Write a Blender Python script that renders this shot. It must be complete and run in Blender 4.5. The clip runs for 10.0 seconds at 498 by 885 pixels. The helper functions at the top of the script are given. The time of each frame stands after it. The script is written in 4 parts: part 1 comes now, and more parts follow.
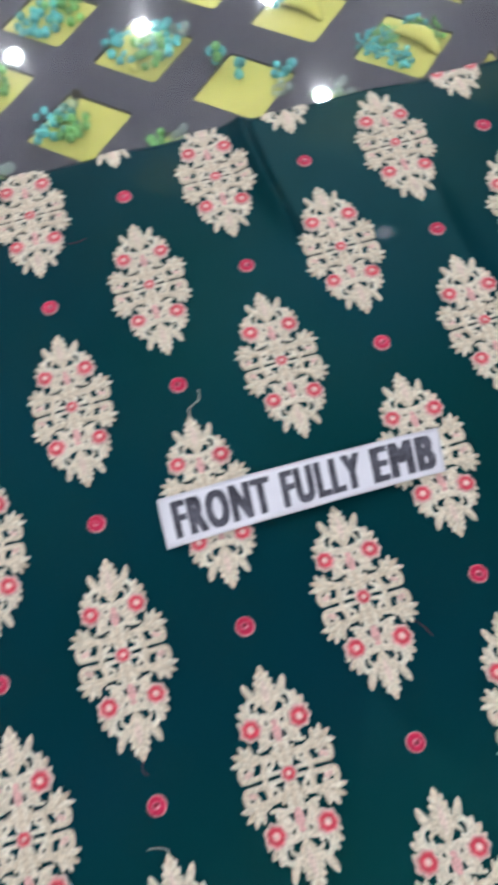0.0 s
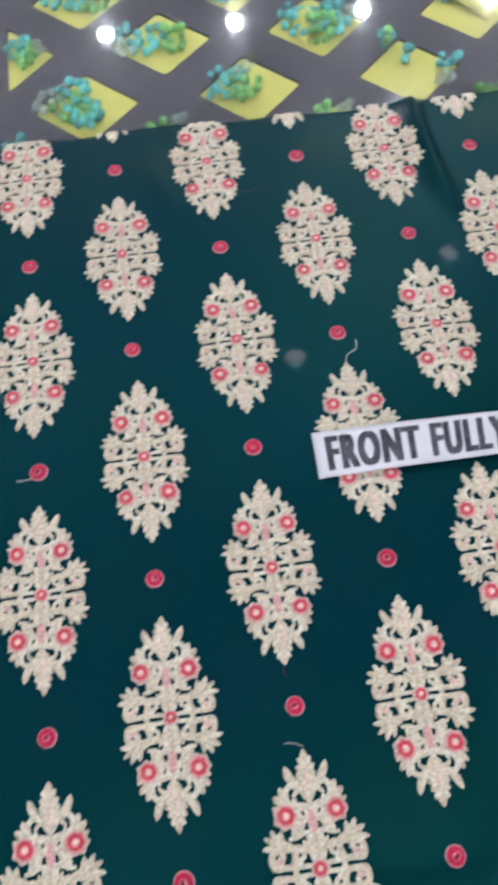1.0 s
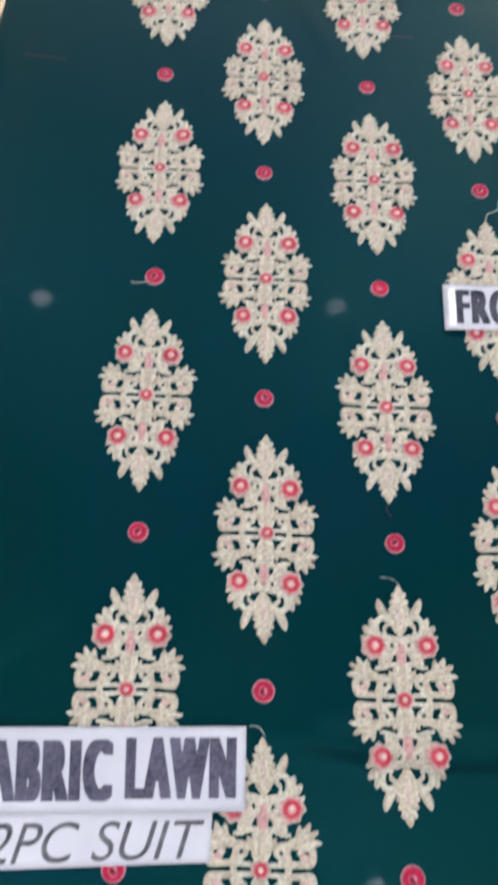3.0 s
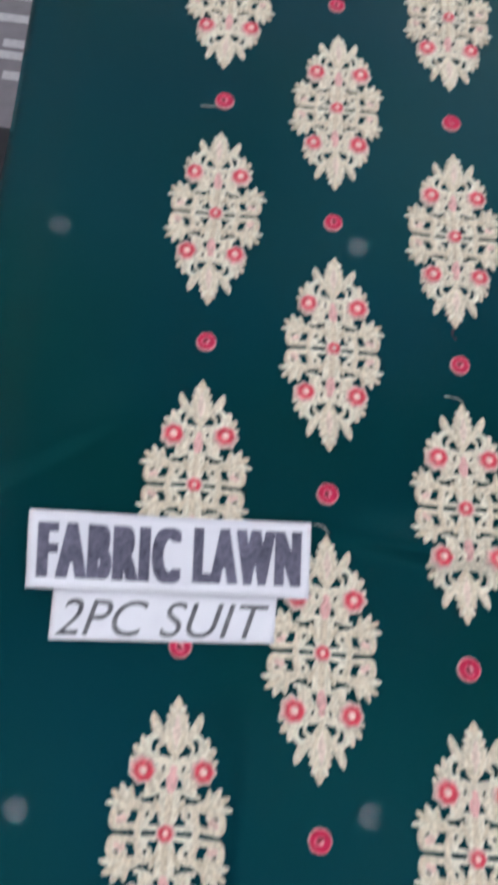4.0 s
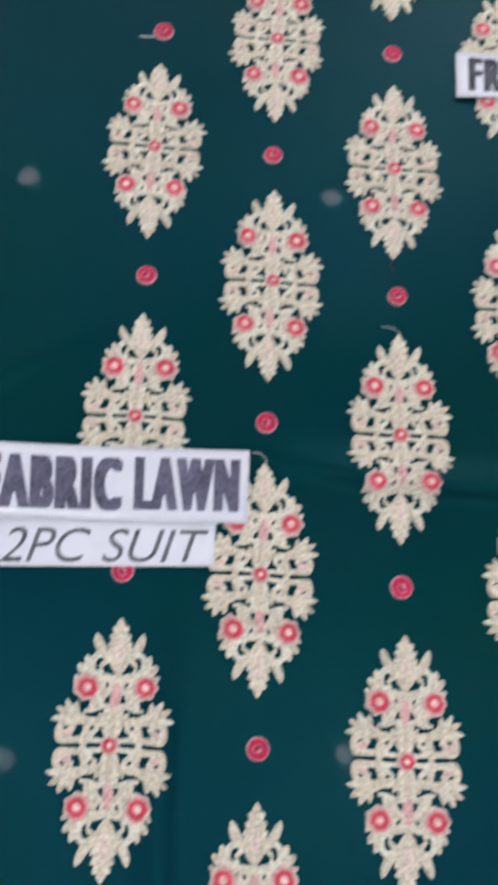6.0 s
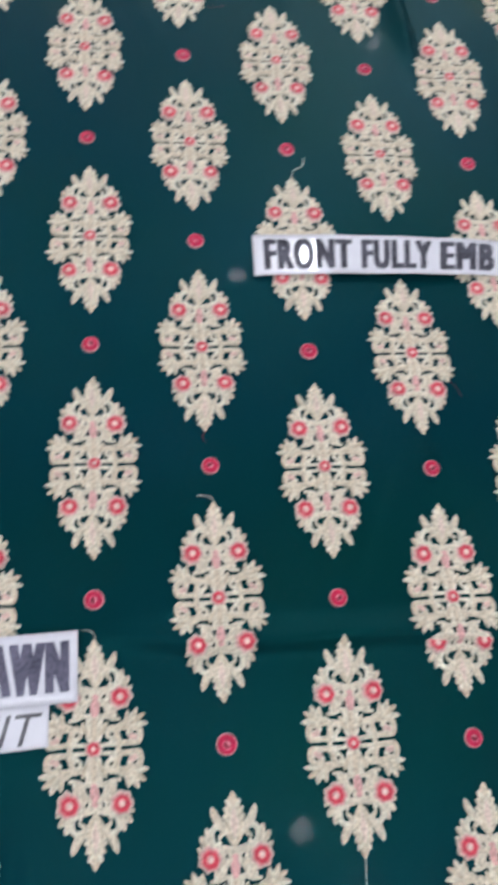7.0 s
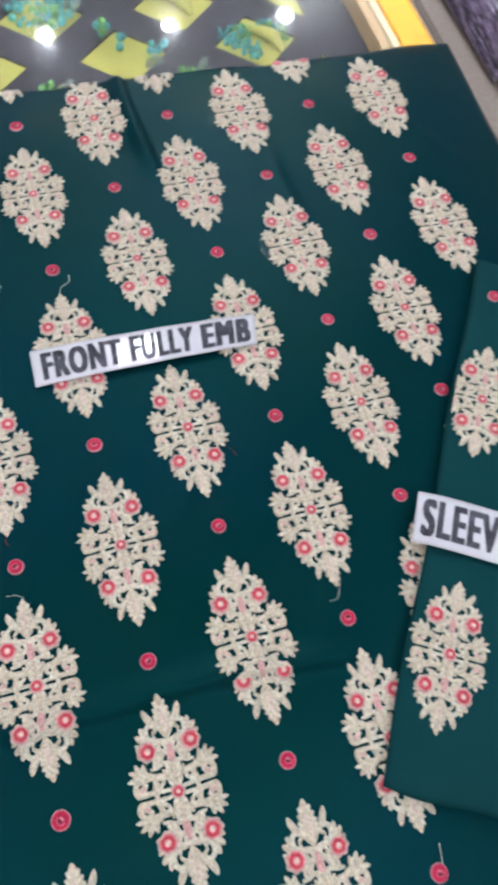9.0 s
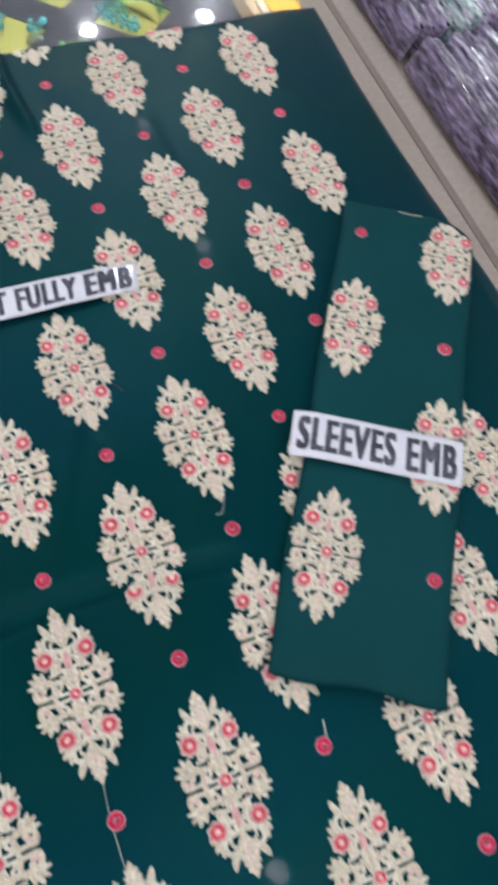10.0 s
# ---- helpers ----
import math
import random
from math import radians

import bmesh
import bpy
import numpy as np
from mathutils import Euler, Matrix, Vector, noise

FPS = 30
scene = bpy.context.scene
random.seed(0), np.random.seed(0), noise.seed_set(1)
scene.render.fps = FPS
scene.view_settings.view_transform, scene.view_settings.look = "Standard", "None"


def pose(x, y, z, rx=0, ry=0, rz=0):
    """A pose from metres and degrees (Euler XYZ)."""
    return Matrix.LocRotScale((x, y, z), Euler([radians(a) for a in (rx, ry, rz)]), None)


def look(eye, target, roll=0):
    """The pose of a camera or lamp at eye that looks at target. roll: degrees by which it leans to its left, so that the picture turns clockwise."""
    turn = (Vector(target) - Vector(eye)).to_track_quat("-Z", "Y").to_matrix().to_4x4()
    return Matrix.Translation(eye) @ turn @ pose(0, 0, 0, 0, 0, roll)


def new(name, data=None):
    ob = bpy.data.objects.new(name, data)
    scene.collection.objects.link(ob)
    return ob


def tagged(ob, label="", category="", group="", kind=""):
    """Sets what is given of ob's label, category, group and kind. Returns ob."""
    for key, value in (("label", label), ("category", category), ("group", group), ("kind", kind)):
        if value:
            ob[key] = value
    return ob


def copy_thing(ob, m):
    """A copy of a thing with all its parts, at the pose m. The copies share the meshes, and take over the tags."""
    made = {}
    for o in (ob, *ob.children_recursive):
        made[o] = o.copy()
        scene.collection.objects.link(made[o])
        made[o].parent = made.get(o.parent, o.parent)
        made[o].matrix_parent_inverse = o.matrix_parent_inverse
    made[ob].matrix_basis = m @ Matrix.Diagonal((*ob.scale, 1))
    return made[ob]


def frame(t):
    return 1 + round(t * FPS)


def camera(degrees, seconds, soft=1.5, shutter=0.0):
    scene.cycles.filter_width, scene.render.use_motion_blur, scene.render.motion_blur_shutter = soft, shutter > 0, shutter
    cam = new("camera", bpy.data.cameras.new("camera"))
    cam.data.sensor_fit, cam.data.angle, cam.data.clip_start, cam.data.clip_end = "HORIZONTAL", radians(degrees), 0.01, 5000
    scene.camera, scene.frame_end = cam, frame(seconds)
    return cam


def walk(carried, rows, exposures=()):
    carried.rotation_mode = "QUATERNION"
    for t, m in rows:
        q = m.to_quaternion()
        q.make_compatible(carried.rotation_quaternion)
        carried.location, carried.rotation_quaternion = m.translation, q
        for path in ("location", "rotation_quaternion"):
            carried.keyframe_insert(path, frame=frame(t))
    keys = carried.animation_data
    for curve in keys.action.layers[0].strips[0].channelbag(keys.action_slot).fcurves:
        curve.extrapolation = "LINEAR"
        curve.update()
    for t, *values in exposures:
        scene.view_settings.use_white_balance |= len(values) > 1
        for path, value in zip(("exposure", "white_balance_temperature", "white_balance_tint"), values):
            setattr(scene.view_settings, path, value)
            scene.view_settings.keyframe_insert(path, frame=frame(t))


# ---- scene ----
cam = camera(36.6, 10.0, soft=4.2, shutter=0.6)
PATH = [
    (0, (0.179, -0.361, 1.386), (0.266, 0.438, -0.445), -7.2),
    (0.5, (0.117, -0.382, 1.397), (0.184, 0.431, -0.43), -4.0),
    (1, (0.072, -0.404, 1.4), (0.12, 0.418, -0.423), -1.8),
    (1.5, (0.031, -0.426, 1.398), (0.065, 0.39, -0.428), 0.8),
    (2, (0.009, -0.442, 1.382), (0.033, 0.343, -0.458), 3.3),
    (2.2, (0.007, -0.447, 1.374), (0.034, 0.34, -0.465), 4.1),
    (3.3, (-0.009, -0.497, 1.333), (0.024, 0.195, -0.543), 8.0),
    (3.5, (-0.014, -0.514, 1.327), (0.01, 0.158, -0.556), 7.9),
    (4, (-0.032, -0.563, 1.316), (0.002, 0.055, -0.586), 9.9),
    (4.5, (-0.041, -0.601, 1.302), (-0.004, -0.04, -0.617), 11.0),
    (5, (-0.039, -0.614, 1.294), (0.009, -0.096, -0.637), 12.7),
    (5.2, (-0.041, -0.616, 1.291), (0.018, -0.112, -0.644), 14.0),
    (6.3, (0.011, -0.556, 1.345), (0.147, -0.02, -0.577), 18.7),
    (6.5, (0.021, -0.542, 1.362), (0.203, 0.031, -0.545), 21.2),
    (7, (0.064, -0.519, 1.392), (0.297, 0.143, -0.481), 19.2),
    (7.5, (0.093, -0.515, 1.409), (0.378, 0.192, -0.44), 17.8),
    (8, (0.122, -0.519, 1.427), (0.447, 0.224, -0.401), 16.5),
    (8.5, (0.146, -0.529, 1.443), (0.506, 0.243, -0.366), 15.2),
    (9, (0.172, -0.548, 1.466), (0.567, 0.251, -0.325), 13.7),
    (9.5, (0.192, -0.582, 1.479), (0.635, 0.219, -0.299), 13.7),
    (10, (0.215, -0.64, 1.48), (0.704, 0.143, -0.294), 14.2),
]
walk(cam, [(t, look(eye, target, roll)) for t, eye, target, roll in PATH])

# ---- world, exposure and lamps ----
world = bpy.data.worlds.new("room_dark")
world.use_nodes = True
world.node_tree.nodes["Background"].inputs[0].default_value = (0.75, 0.85, 1.0, 1)
world.node_tree.nodes["Background"].inputs[1].default_value = 0.02
scene.world = world
scene.view_settings.exposure = 0.0
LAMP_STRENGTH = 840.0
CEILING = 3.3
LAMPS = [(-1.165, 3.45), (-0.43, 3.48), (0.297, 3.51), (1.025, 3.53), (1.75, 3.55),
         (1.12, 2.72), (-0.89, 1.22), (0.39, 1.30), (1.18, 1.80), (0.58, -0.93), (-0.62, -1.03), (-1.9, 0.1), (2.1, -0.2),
         # unseen downlights behind the camera, added to brighten the near end of the cloth
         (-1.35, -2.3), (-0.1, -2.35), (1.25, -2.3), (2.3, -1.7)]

# ---- materials ----


def material(name):
    m = bpy.data.materials.new(name)
    m.use_nodes = True
    return m, m.node_tree.nodes, m.node_tree.links, m.node_tree.nodes["Principled BSDF"]


def noisy(name, low, high, scale=40.0, rough=0.6, bump=0.0, bump_scale=300.0, stretch=(1, 1, 1), metal=0.0, spec=0.5, big=4.0, mix=0.35):
    """Two scales of colour variation and a fine relief."""
    m, n, l, b = material(name)
    co = n.new("ShaderNodeTexCoord")
    mp = n.new("ShaderNodeMapping")
    mp.inputs["Scale"].default_value = stretch
    l.new(co.outputs["Object"], mp.inputs["Vector"])
    fine, large = n.new("ShaderNodeTexNoise"), n.new("ShaderNodeTexNoise")
    fine.inputs["Scale"].default_value, large.inputs["Scale"].default_value = scale, big
    fine.inputs["Detail"].default_value = 6
    l.new(mp.outputs[0], fine.inputs["Vector"])
    l.new(mp.outputs[0], large.inputs["Vector"])
    add = n.new("ShaderNodeMix")
    add.inputs["Factor"].default_value = mix
    l.new(fine.outputs[0], add.inputs["A"])
    l.new(large.outputs[0], add.inputs["B"])
    ramp = n.new("ShaderNodeValToRGB")
    ramp.color_ramp.elements[0].position, ramp.color_ramp.elements[1].position = 0.3, 0.7
    ramp.color_ramp.elements[0].color, ramp.color_ramp.elements[1].color = (*low, 1), (*high, 1)
    l.new(add.outputs["Result"], ramp.inputs[0])
    l.new(ramp.outputs[0], b.inputs["Base Color"])
    b.inputs["Roughness"].default_value, b.inputs["Metallic"].default_value = rough, metal
    b.inputs["Specular IOR Level"].default_value = spec
    if bump:
        relief = n.new("ShaderNodeTexNoise")
        relief.inputs["Scale"].default_value = bump_scale
        relief.inputs["Detail"].default_value = 4
        l.new(mp.outputs[0], relief.inputs["Vector"])
        bp = n.new("ShaderNodeBump")
        bp.inputs["Strength"].default_value, bp.inputs["Distance"].default_value = bump, 0.002
        l.new(relief.outputs[0], bp.inputs["Height"])
        l.new(bp.outputs[0], b.inputs["Normal"])
    return m


def see_through(m, share):
    """A thin open weave: a share of the light passes straight between the threads."""
    n, l = m.node_tree.nodes, m.node_tree.links
    b, out = n["Principled BSDF"], n["Material Output"]
    clear, mix = n.new("ShaderNodeBsdfTransparent"), n.new("ShaderNodeMixShader")
    mix.inputs[0].default_value = share
    l.new(b.outputs[0], mix.inputs[1])
    l.new(clear.outputs[0], mix.inputs[2])
    l.new(mix.outputs[0], out.inputs["Surface"])


CLOTH = noisy("teal_lawn_cotton", (0.0005, 0.0225, 0.0228), (0.0008, 0.0200, 0.0355), scale=900, rough=0.34, bump=0.08, bump_scale=1800, spec=0.095, big=4, mix=0.85)
CLOTH.node_tree.nodes["Principled BSDF"].inputs["Specular Tint"].default_value = (0.12, 0.95, 1.0, 1)
see_through(CLOTH, 0.042)
SLEEVE_CLOTH = noisy("teal_lawn_folded", (0.0032, 0.033, 0.037), (0.0045, 0.040, 0.047), scale=900, rough=0.55, bump=0.10, bump_scale=1800, spec=0.07, big=9, mix=0.7)
SLEEVE_CLOTH.node_tree.nodes["Principled BSDF"].inputs["Specular Tint"].default_value = (0.4, 0.92, 1.0, 1)


def thread_material(name, stops, stripe, rough=0.5, attribute="tone"):
    """Satin stitch: the colour follows the tone of each stitched shape, fine threads run across it."""
    m, n, l, b = material(name)
    tone, along = n.new("ShaderNodeAttribute"), n.new("ShaderNodeAttribute")
    tone.attribute_name, along.attribute_name = attribute, "along"
    ramp = n.new("ShaderNodeValToRGB")
    e = ramp.color_ramp.elements
    while len(e) < len(stops):
        e.new(0.5)
    for k, (at, colour) in enumerate(stops):
        e[k].position, e[k].color = at, (*colour, 1)
    l.new(tone.outputs["Fac"], ramp.inputs[0])
    wave = n.new("ShaderNodeMath")
    wave.operation = "MULTIPLY"
    wave.inputs[1].default_value = stripe
    l.new(along.outputs["Fac"], wave.inputs[0])
    sine = n.new("ShaderNodeMath")
    sine.operation = "SINE"
    l.new(wave.outputs[0], sine.inputs[0])
    co, noise_tex = n.new("ShaderNodeTexCoord"), n.new("ShaderNodeTexNoise")
    noise_tex.inputs["Scale"].default_value, noise_tex.inputs["Detail"].default_value = 520, 5
    l.new(co.outputs["Object"], noise_tex.inputs["Vector"])
    # uneven darker mottling, multiplied into the thread colour
    mottle = n.new("ShaderNodeValToRGB")
    mottle.color_ramp.elements[0].position, mottle.color_ramp.elements[1].position = 0.32, 0.62
    mottle.color_ramp.elements[0].color, mottle.color_ramp.elements[1].color = (0.66, 0.65, 0.62, 1), (1.10, 1.09, 1.08, 1)
    l.new(noise_tex.outputs[0], mottle.inputs[0])
    mul = n.new("ShaderNodeMix")
    mul.data_type, mul.blend_type = "RGBA", "MULTIPLY"
    mul.inputs["Factor"].default_value = 1.0
    l.new(ramp.outputs[0], mul.inputs["A"])
    l.new(mottle.outputs[0], mul.inputs["B"])
    l.new(mul.outputs["Result"], b.inputs["Base Color"])
    height = n.new("ShaderNodeMath")
    height.operation = "MULTIPLY_ADD"
    height.inputs[1].default_value = 0.5
    l.new(sine.outputs[0], height.inputs[0])
    l.new(noise_tex.outputs[0], height.inputs[2])
    bp = n.new("ShaderNodeBump")
    bp.inputs["Strength"].default_value, bp.inputs["Distance"].default_value = 0.5, 0.0005
    l.new(height.outputs[0], bp.inputs["Height"])
    l.new(bp.outputs[0], b.inputs["Normal"])
    b.inputs["Roughness"].default_value = rough
    b.inputs["Specular IOR Level"].default_value = 0.4
    return m


CREAM = thread_material("cream_satin_thread", [(0.0, (0.63, 0.54, 0.42)), (0.30, (0.71, 0.63, 0.52)), (0.54, (0.79, 0.78, 0.68)), (0.68, (0.72, 0.56, 0.50)), (0.82, (0.72, 0.46, 0.43)), (1.0, (0.74, 0.38, 0.40))], 60)
RED = thread_material("crimson_thread", [(0.0, (0.92, 0.80, 0.76)), (0.24, (0.84, 0.50, 0.48)), (0.36, (0.69, 0.07, 0.11)), (0.54, (0.64, 0.04, 0.08)), (0.66, (0.72, 0.20, 0.23)), (0.78, (0.74, 0.46, 0.44)), (1.0, (0.72, 0.62, 0.56))], 60)
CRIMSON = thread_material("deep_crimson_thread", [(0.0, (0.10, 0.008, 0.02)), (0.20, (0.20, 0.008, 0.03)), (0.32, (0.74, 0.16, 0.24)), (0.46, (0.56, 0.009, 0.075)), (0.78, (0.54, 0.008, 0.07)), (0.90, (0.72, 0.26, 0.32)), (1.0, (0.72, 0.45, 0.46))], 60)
THREAD = noisy("pale_thread", (0.55, 0.52, 0.45), (0.65, 0.62, 0.55), scale=800, rough=0.6)
RED_THREAD = noisy("loose_crimson_thread", (0.16, 0.006, 0.015), (0.24, 0.008, 0.025), scale=800, rough=0.6)

PAPER = noisy("taped_paper", (0.53, 0.53, 0.60), (0.60, 0.60, 0.66), scale=60, rough=0.45, bump=0.06, bump_scale=90, spec=0.4)
PAPER.node_tree.nodes["Principled BSDF"].inputs["Coat Weight"].default_value = 0.8
PAPER.node_tree.nodes["Principled BSDF"].inputs["Coat Roughness"].default_value = 0.09
# ink of FABRIC LAWN, its colour lightened to paint in the tape's glare
GLARE_INK = noisy("glare_paled_violet_ink", (0.028, 0.028, 0.048), (0.15, 0.145, 0.21), scale=420, rough=0.6, spec=0.15, big=70, mix=0.5)
INK = noisy("worn_black_ink", (0.010, 0.010, 0.017), (0.11, 0.11, 0.14), scale=420, rough=0.6, spec=0.15, big=70, mix=0.5)
GREY_INK = noisy("faded_grey_ink", (0.03, 0.03, 0.04), (0.17, 0.17, 0.19), scale=300, rough=0.5, spec=0.2, big=120, mix=0.5)

BOARD = noisy("slate_grey_board", (0.022, 0.022, 0.031), (0.037, 0.036, 0.049), scale=30, rough=0.75, bump=0.03, bump_scale=60, big=6, spec=0.12)
YELLOW = noisy("lemon_yellow_felt", (0.26, 0.245, 0.055), (0.34, 0.32, 0.09), scale=120, spec=0.2, rough=0.85, bump=0.15, bump_scale=500, big=12)
TAN = noisy("tan_wood", (0.34, 0.22, 0.11), (0.50, 0.36, 0.21), scale=18, rough=0.45, bump=0.1, stretch=(30, 2, 30), big=3)
PALE_WOOD = noisy("pale_wood", (0.55, 0.45, 0.30), (0.66, 0.57, 0.42), scale=18, rough=0.4, bump=0.1, stretch=(30, 2, 30), big=3)
DARK_WOOD = noisy("dark_wood", (0.05, 0.03, 0.02), (0.10, 0.06, 0.04), scale=18, rough=0.5, stretch=(30, 2, 30), big=3)
ORANGE = noisy("amber_yellow_paint", (0.72, 0.30, 0.015), (0.80, 0.40, 0.03), scale=25, rough=0.35, bump=0.05, big=5)
FLOOR = noisy("grey_beige_tile", (0.30, 0.25, 0.22), (0.38, 0.33, 0.30), scale=60, rough=0.35, bump=0.04, bump_scale=200, big=3)
JOINT = noisy("dark_grout", (0.17, 0.14, 0.125), (0.24, 0.20, 0.18), scale=120, rough=0.9)
WALL = noisy("white_wall_paint", (0.72, 0.71, 0.69), (0.80, 0.79, 0.77), scale=50, rough=0.8, bump=0.05, big=1.5)
STEEL = noisy("white_lamp_rim", (0.70, 0.70, 0.70), (0.80, 0.80, 0.80), scale=40, rough=0.4)
GREY_CARTON = noisy("grey_printed_card", (0.13, 0.12, 0.145), (0.20, 0.185, 0.215), scale=30, rough=0.4, big=5)
BLACK_CARD = noisy("black_glossy_card", (0.006, 0.007, 0.012), (0.012, 0.013, 0.02), scale=40, rough=0.3)
WHITE_INK = noisy("white_ink", (0.38, 0.37, 0.41), (0.50, 0.49, 0.53), scale=90, rough=0.5)


# Shiny wrap; the sharp dark-to-pale ramp paints glints and shade into its colour.
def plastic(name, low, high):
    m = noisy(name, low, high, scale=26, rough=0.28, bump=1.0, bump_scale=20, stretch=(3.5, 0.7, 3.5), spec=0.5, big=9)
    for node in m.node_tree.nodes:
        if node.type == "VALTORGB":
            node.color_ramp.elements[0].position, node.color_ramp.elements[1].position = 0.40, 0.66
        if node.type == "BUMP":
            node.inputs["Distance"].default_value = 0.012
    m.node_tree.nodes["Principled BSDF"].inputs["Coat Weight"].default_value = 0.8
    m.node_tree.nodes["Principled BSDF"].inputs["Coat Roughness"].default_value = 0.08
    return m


WRAP_RIM = plastic("crumpled_rim_glint_streaks", (0.10, 0.08, 0.14), (0.62, 0.58, 0.70))
PURPLE = plastic("purple_wrap_glint_streaks", (0.012, 0.008, 0.03), (0.33, 0.26, 0.43))
LILAC = plastic("lilac_wrap_glint_streaks", (0.03, 0.022, 0.055), (0.46, 0.40, 0.55))
TEAL_WRAP = plastic("white_teal_wrap_glint_streaks", (0.08, 0.15, 0.17), (0.45, 0.50, 0.52))


def bead_material(name, colour, through_share):
    m, n, l, b = material(name)
    b.inputs["Base Color"].default_value = (*colour, 1)
    b.inputs["Roughness"].default_value = 0.06
    b.inputs["Transmission Weight"].default_value = through_share
    b.inputs["IOR"].default_value = 1.45
    info, hue = n.new("ShaderNodeObjectInfo"), n.new("ShaderNodeHueSaturation")
    hue.inputs["Color"].default_value = (*colour, 1)
    vary = n.new("ShaderNodeMapRange")
    vary.inputs["To Min"].default_value, vary.inputs["To Max"].default_value = 0.7, 1.25
    l.new(info.outputs["Random"], vary.inputs["Value"])
    l.new(vary.outputs[0], hue.inputs["Value"])
    l.new(hue.outputs[0], b.inputs["Base Color"])
    return m


AQUA = bead_material("turquoise_glass_bead", (0.15, 0.56, 0.58), 0.55)
GREEN = bead_material("green_glass_bead", (0.24, 0.54, 0.20), 0.55)
CLEAR = bead_material("clear_glass_bead", (0.70, 0.82, 0.78), 0.85)
SMOKE = bead_material("smoky_glass_bead", (0.12, 0.12, 0.10), 0.5)

GLASS, gn, gl, gb = material("counter_glass")
gb.inputs["Base Color"].default_value = (0.97, 0.985, 0.98, 1)
gb.inputs["Transmission Weight"].default_value = 1.0
gb.inputs["IOR"].default_value = 1.5
# a greasy film that spreads the lamps into a soft glow
gb.inputs["Coat Weight"].default_value, gb.inputs["Coat Roughness"].default_value = 0.08, 0.13
g_co, g_noise, g_range = gn.new("ShaderNodeTexCoord"), gn.new("ShaderNodeTexNoise"), gn.new("ShaderNodeMapRange")
g_noise.inputs["Scale"].default_value, g_noise.inputs["Detail"].default_value = 9.0, 5.0
g_range.inputs["From Min"].default_value, g_range.inputs["From Max"].default_value = 0.35, 0.7
g_range.inputs["To Min"].default_value, g_range.inputs["To Max"].default_value = 0.018, 0.045
gl.new(g_co.outputs["Object"], g_noise.inputs["Vector"])
gl.new(g_noise.outputs[0], g_range.inputs["Value"])
gl.new(g_range.outputs[0], gb.inputs["Roughness"])

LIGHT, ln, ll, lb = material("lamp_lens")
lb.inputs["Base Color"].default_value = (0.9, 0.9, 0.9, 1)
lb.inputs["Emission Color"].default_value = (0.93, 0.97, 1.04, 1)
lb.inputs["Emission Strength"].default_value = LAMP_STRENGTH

# ---- mesh helpers ----


def mesh_object(name, verts, faces, mat, parent=None, label="", smooth=False, attrs=None):
    me = bpy.data.meshes.new(name)
    me.from_pydata([tuple(v) for v in verts], [], faces)
    me.materials.append(mat)
    if smooth:
        me.polygons.foreach_set("use_smooth", [True] * len(me.polygons))
    for key, values in (attrs or {}).items():
        me.attributes.new(key, "FLOAT", "POINT").data.foreach_set("value", np.asarray(values, dtype=np.float32))
    me.update()
    ob = new(name, me)
    if parent:
        ob.parent = parent
    if label:
        tagged(ob, label)
    return ob


def part(name, bm, mat, parent, label="", smooth=False):
    me = bpy.data.meshes.new(name)
    bm.to_mesh(me)
    bm.free()
    me.materials.append(mat)
    if smooth:
        me.polygons.foreach_set("use_smooth", [True] * len(me.polygons))
    ob = new(name, me)
    if parent:
        ob.parent = parent
    if label:
        tagged(ob, label)
    return ob


def prism(outline, z0, z1, bevel=0.0, segments=2):
    """A solid of that outline (a list of x, y) between two heights, its edges bevelled."""
    bm = bmesh.new()
    low = [bm.verts.new((x, y, z0)) for x, y in outline]
    high = [bm.verts.new((x, y, z1)) for x, y in outline]
    bm.faces.new(high)
    bm.faces.new(low[::-1])
    for k in range(len(low)):
        j = (k + 1) % len(low)
        bm.faces.new((low[k], low[j], high[j], high[k]))
    bmesh.ops.recalc_face_normals(bm, faces=bm.faces)
    if bevel:
        bmesh.ops.bevel(bm, geom=bm.edges[:], offset=bevel, segments=segments, profile=0.5, affect="EDGES")
    return bm


def root(name, label, category, at=(0, 0, 0), group=""):
    ob = new(name)
    ob.location = at
    return tagged(ob, label, category, group)


def box(x0, x1, y0, y1, z0, z1, bevel=0.0):
    return prism([(x0, y0), (x1, y0), (x1, y1), (x0, y1)], z0, z1, bevel)


# ---- the room ----
for name, size, mat in (("floor", (-4, 5, -4, 7, -0.1, 0.0), FLOOR), ("ceiling", (-4, 5, -4, 7, CEILING + 0.02, CEILING + 0.12), WALL),
                        ("wall_west", (-4.1, -4, -4, 7, 0, CEILING + 0.1), WALL), ("wall_east", (5, 5.1, -4, 7, 0, CEILING + 0.1), WALL),
                        ("wall_south", (-4, 5, -4.1, -4, 0, CEILING + 0.1), WALL), ("wall_north", (-4, 5, 7, 7.1, 0, CEILING + 0.1), WALL)):
    ob = part(name, box(*size), mat, None)
    tagged(ob, {"floor": "grey-beige tiled shop floor", "ceiling": "plain white ceiling with downlights"}.get(name, "plain white painted shop wall"), name.split("_")[0], kind="structure")
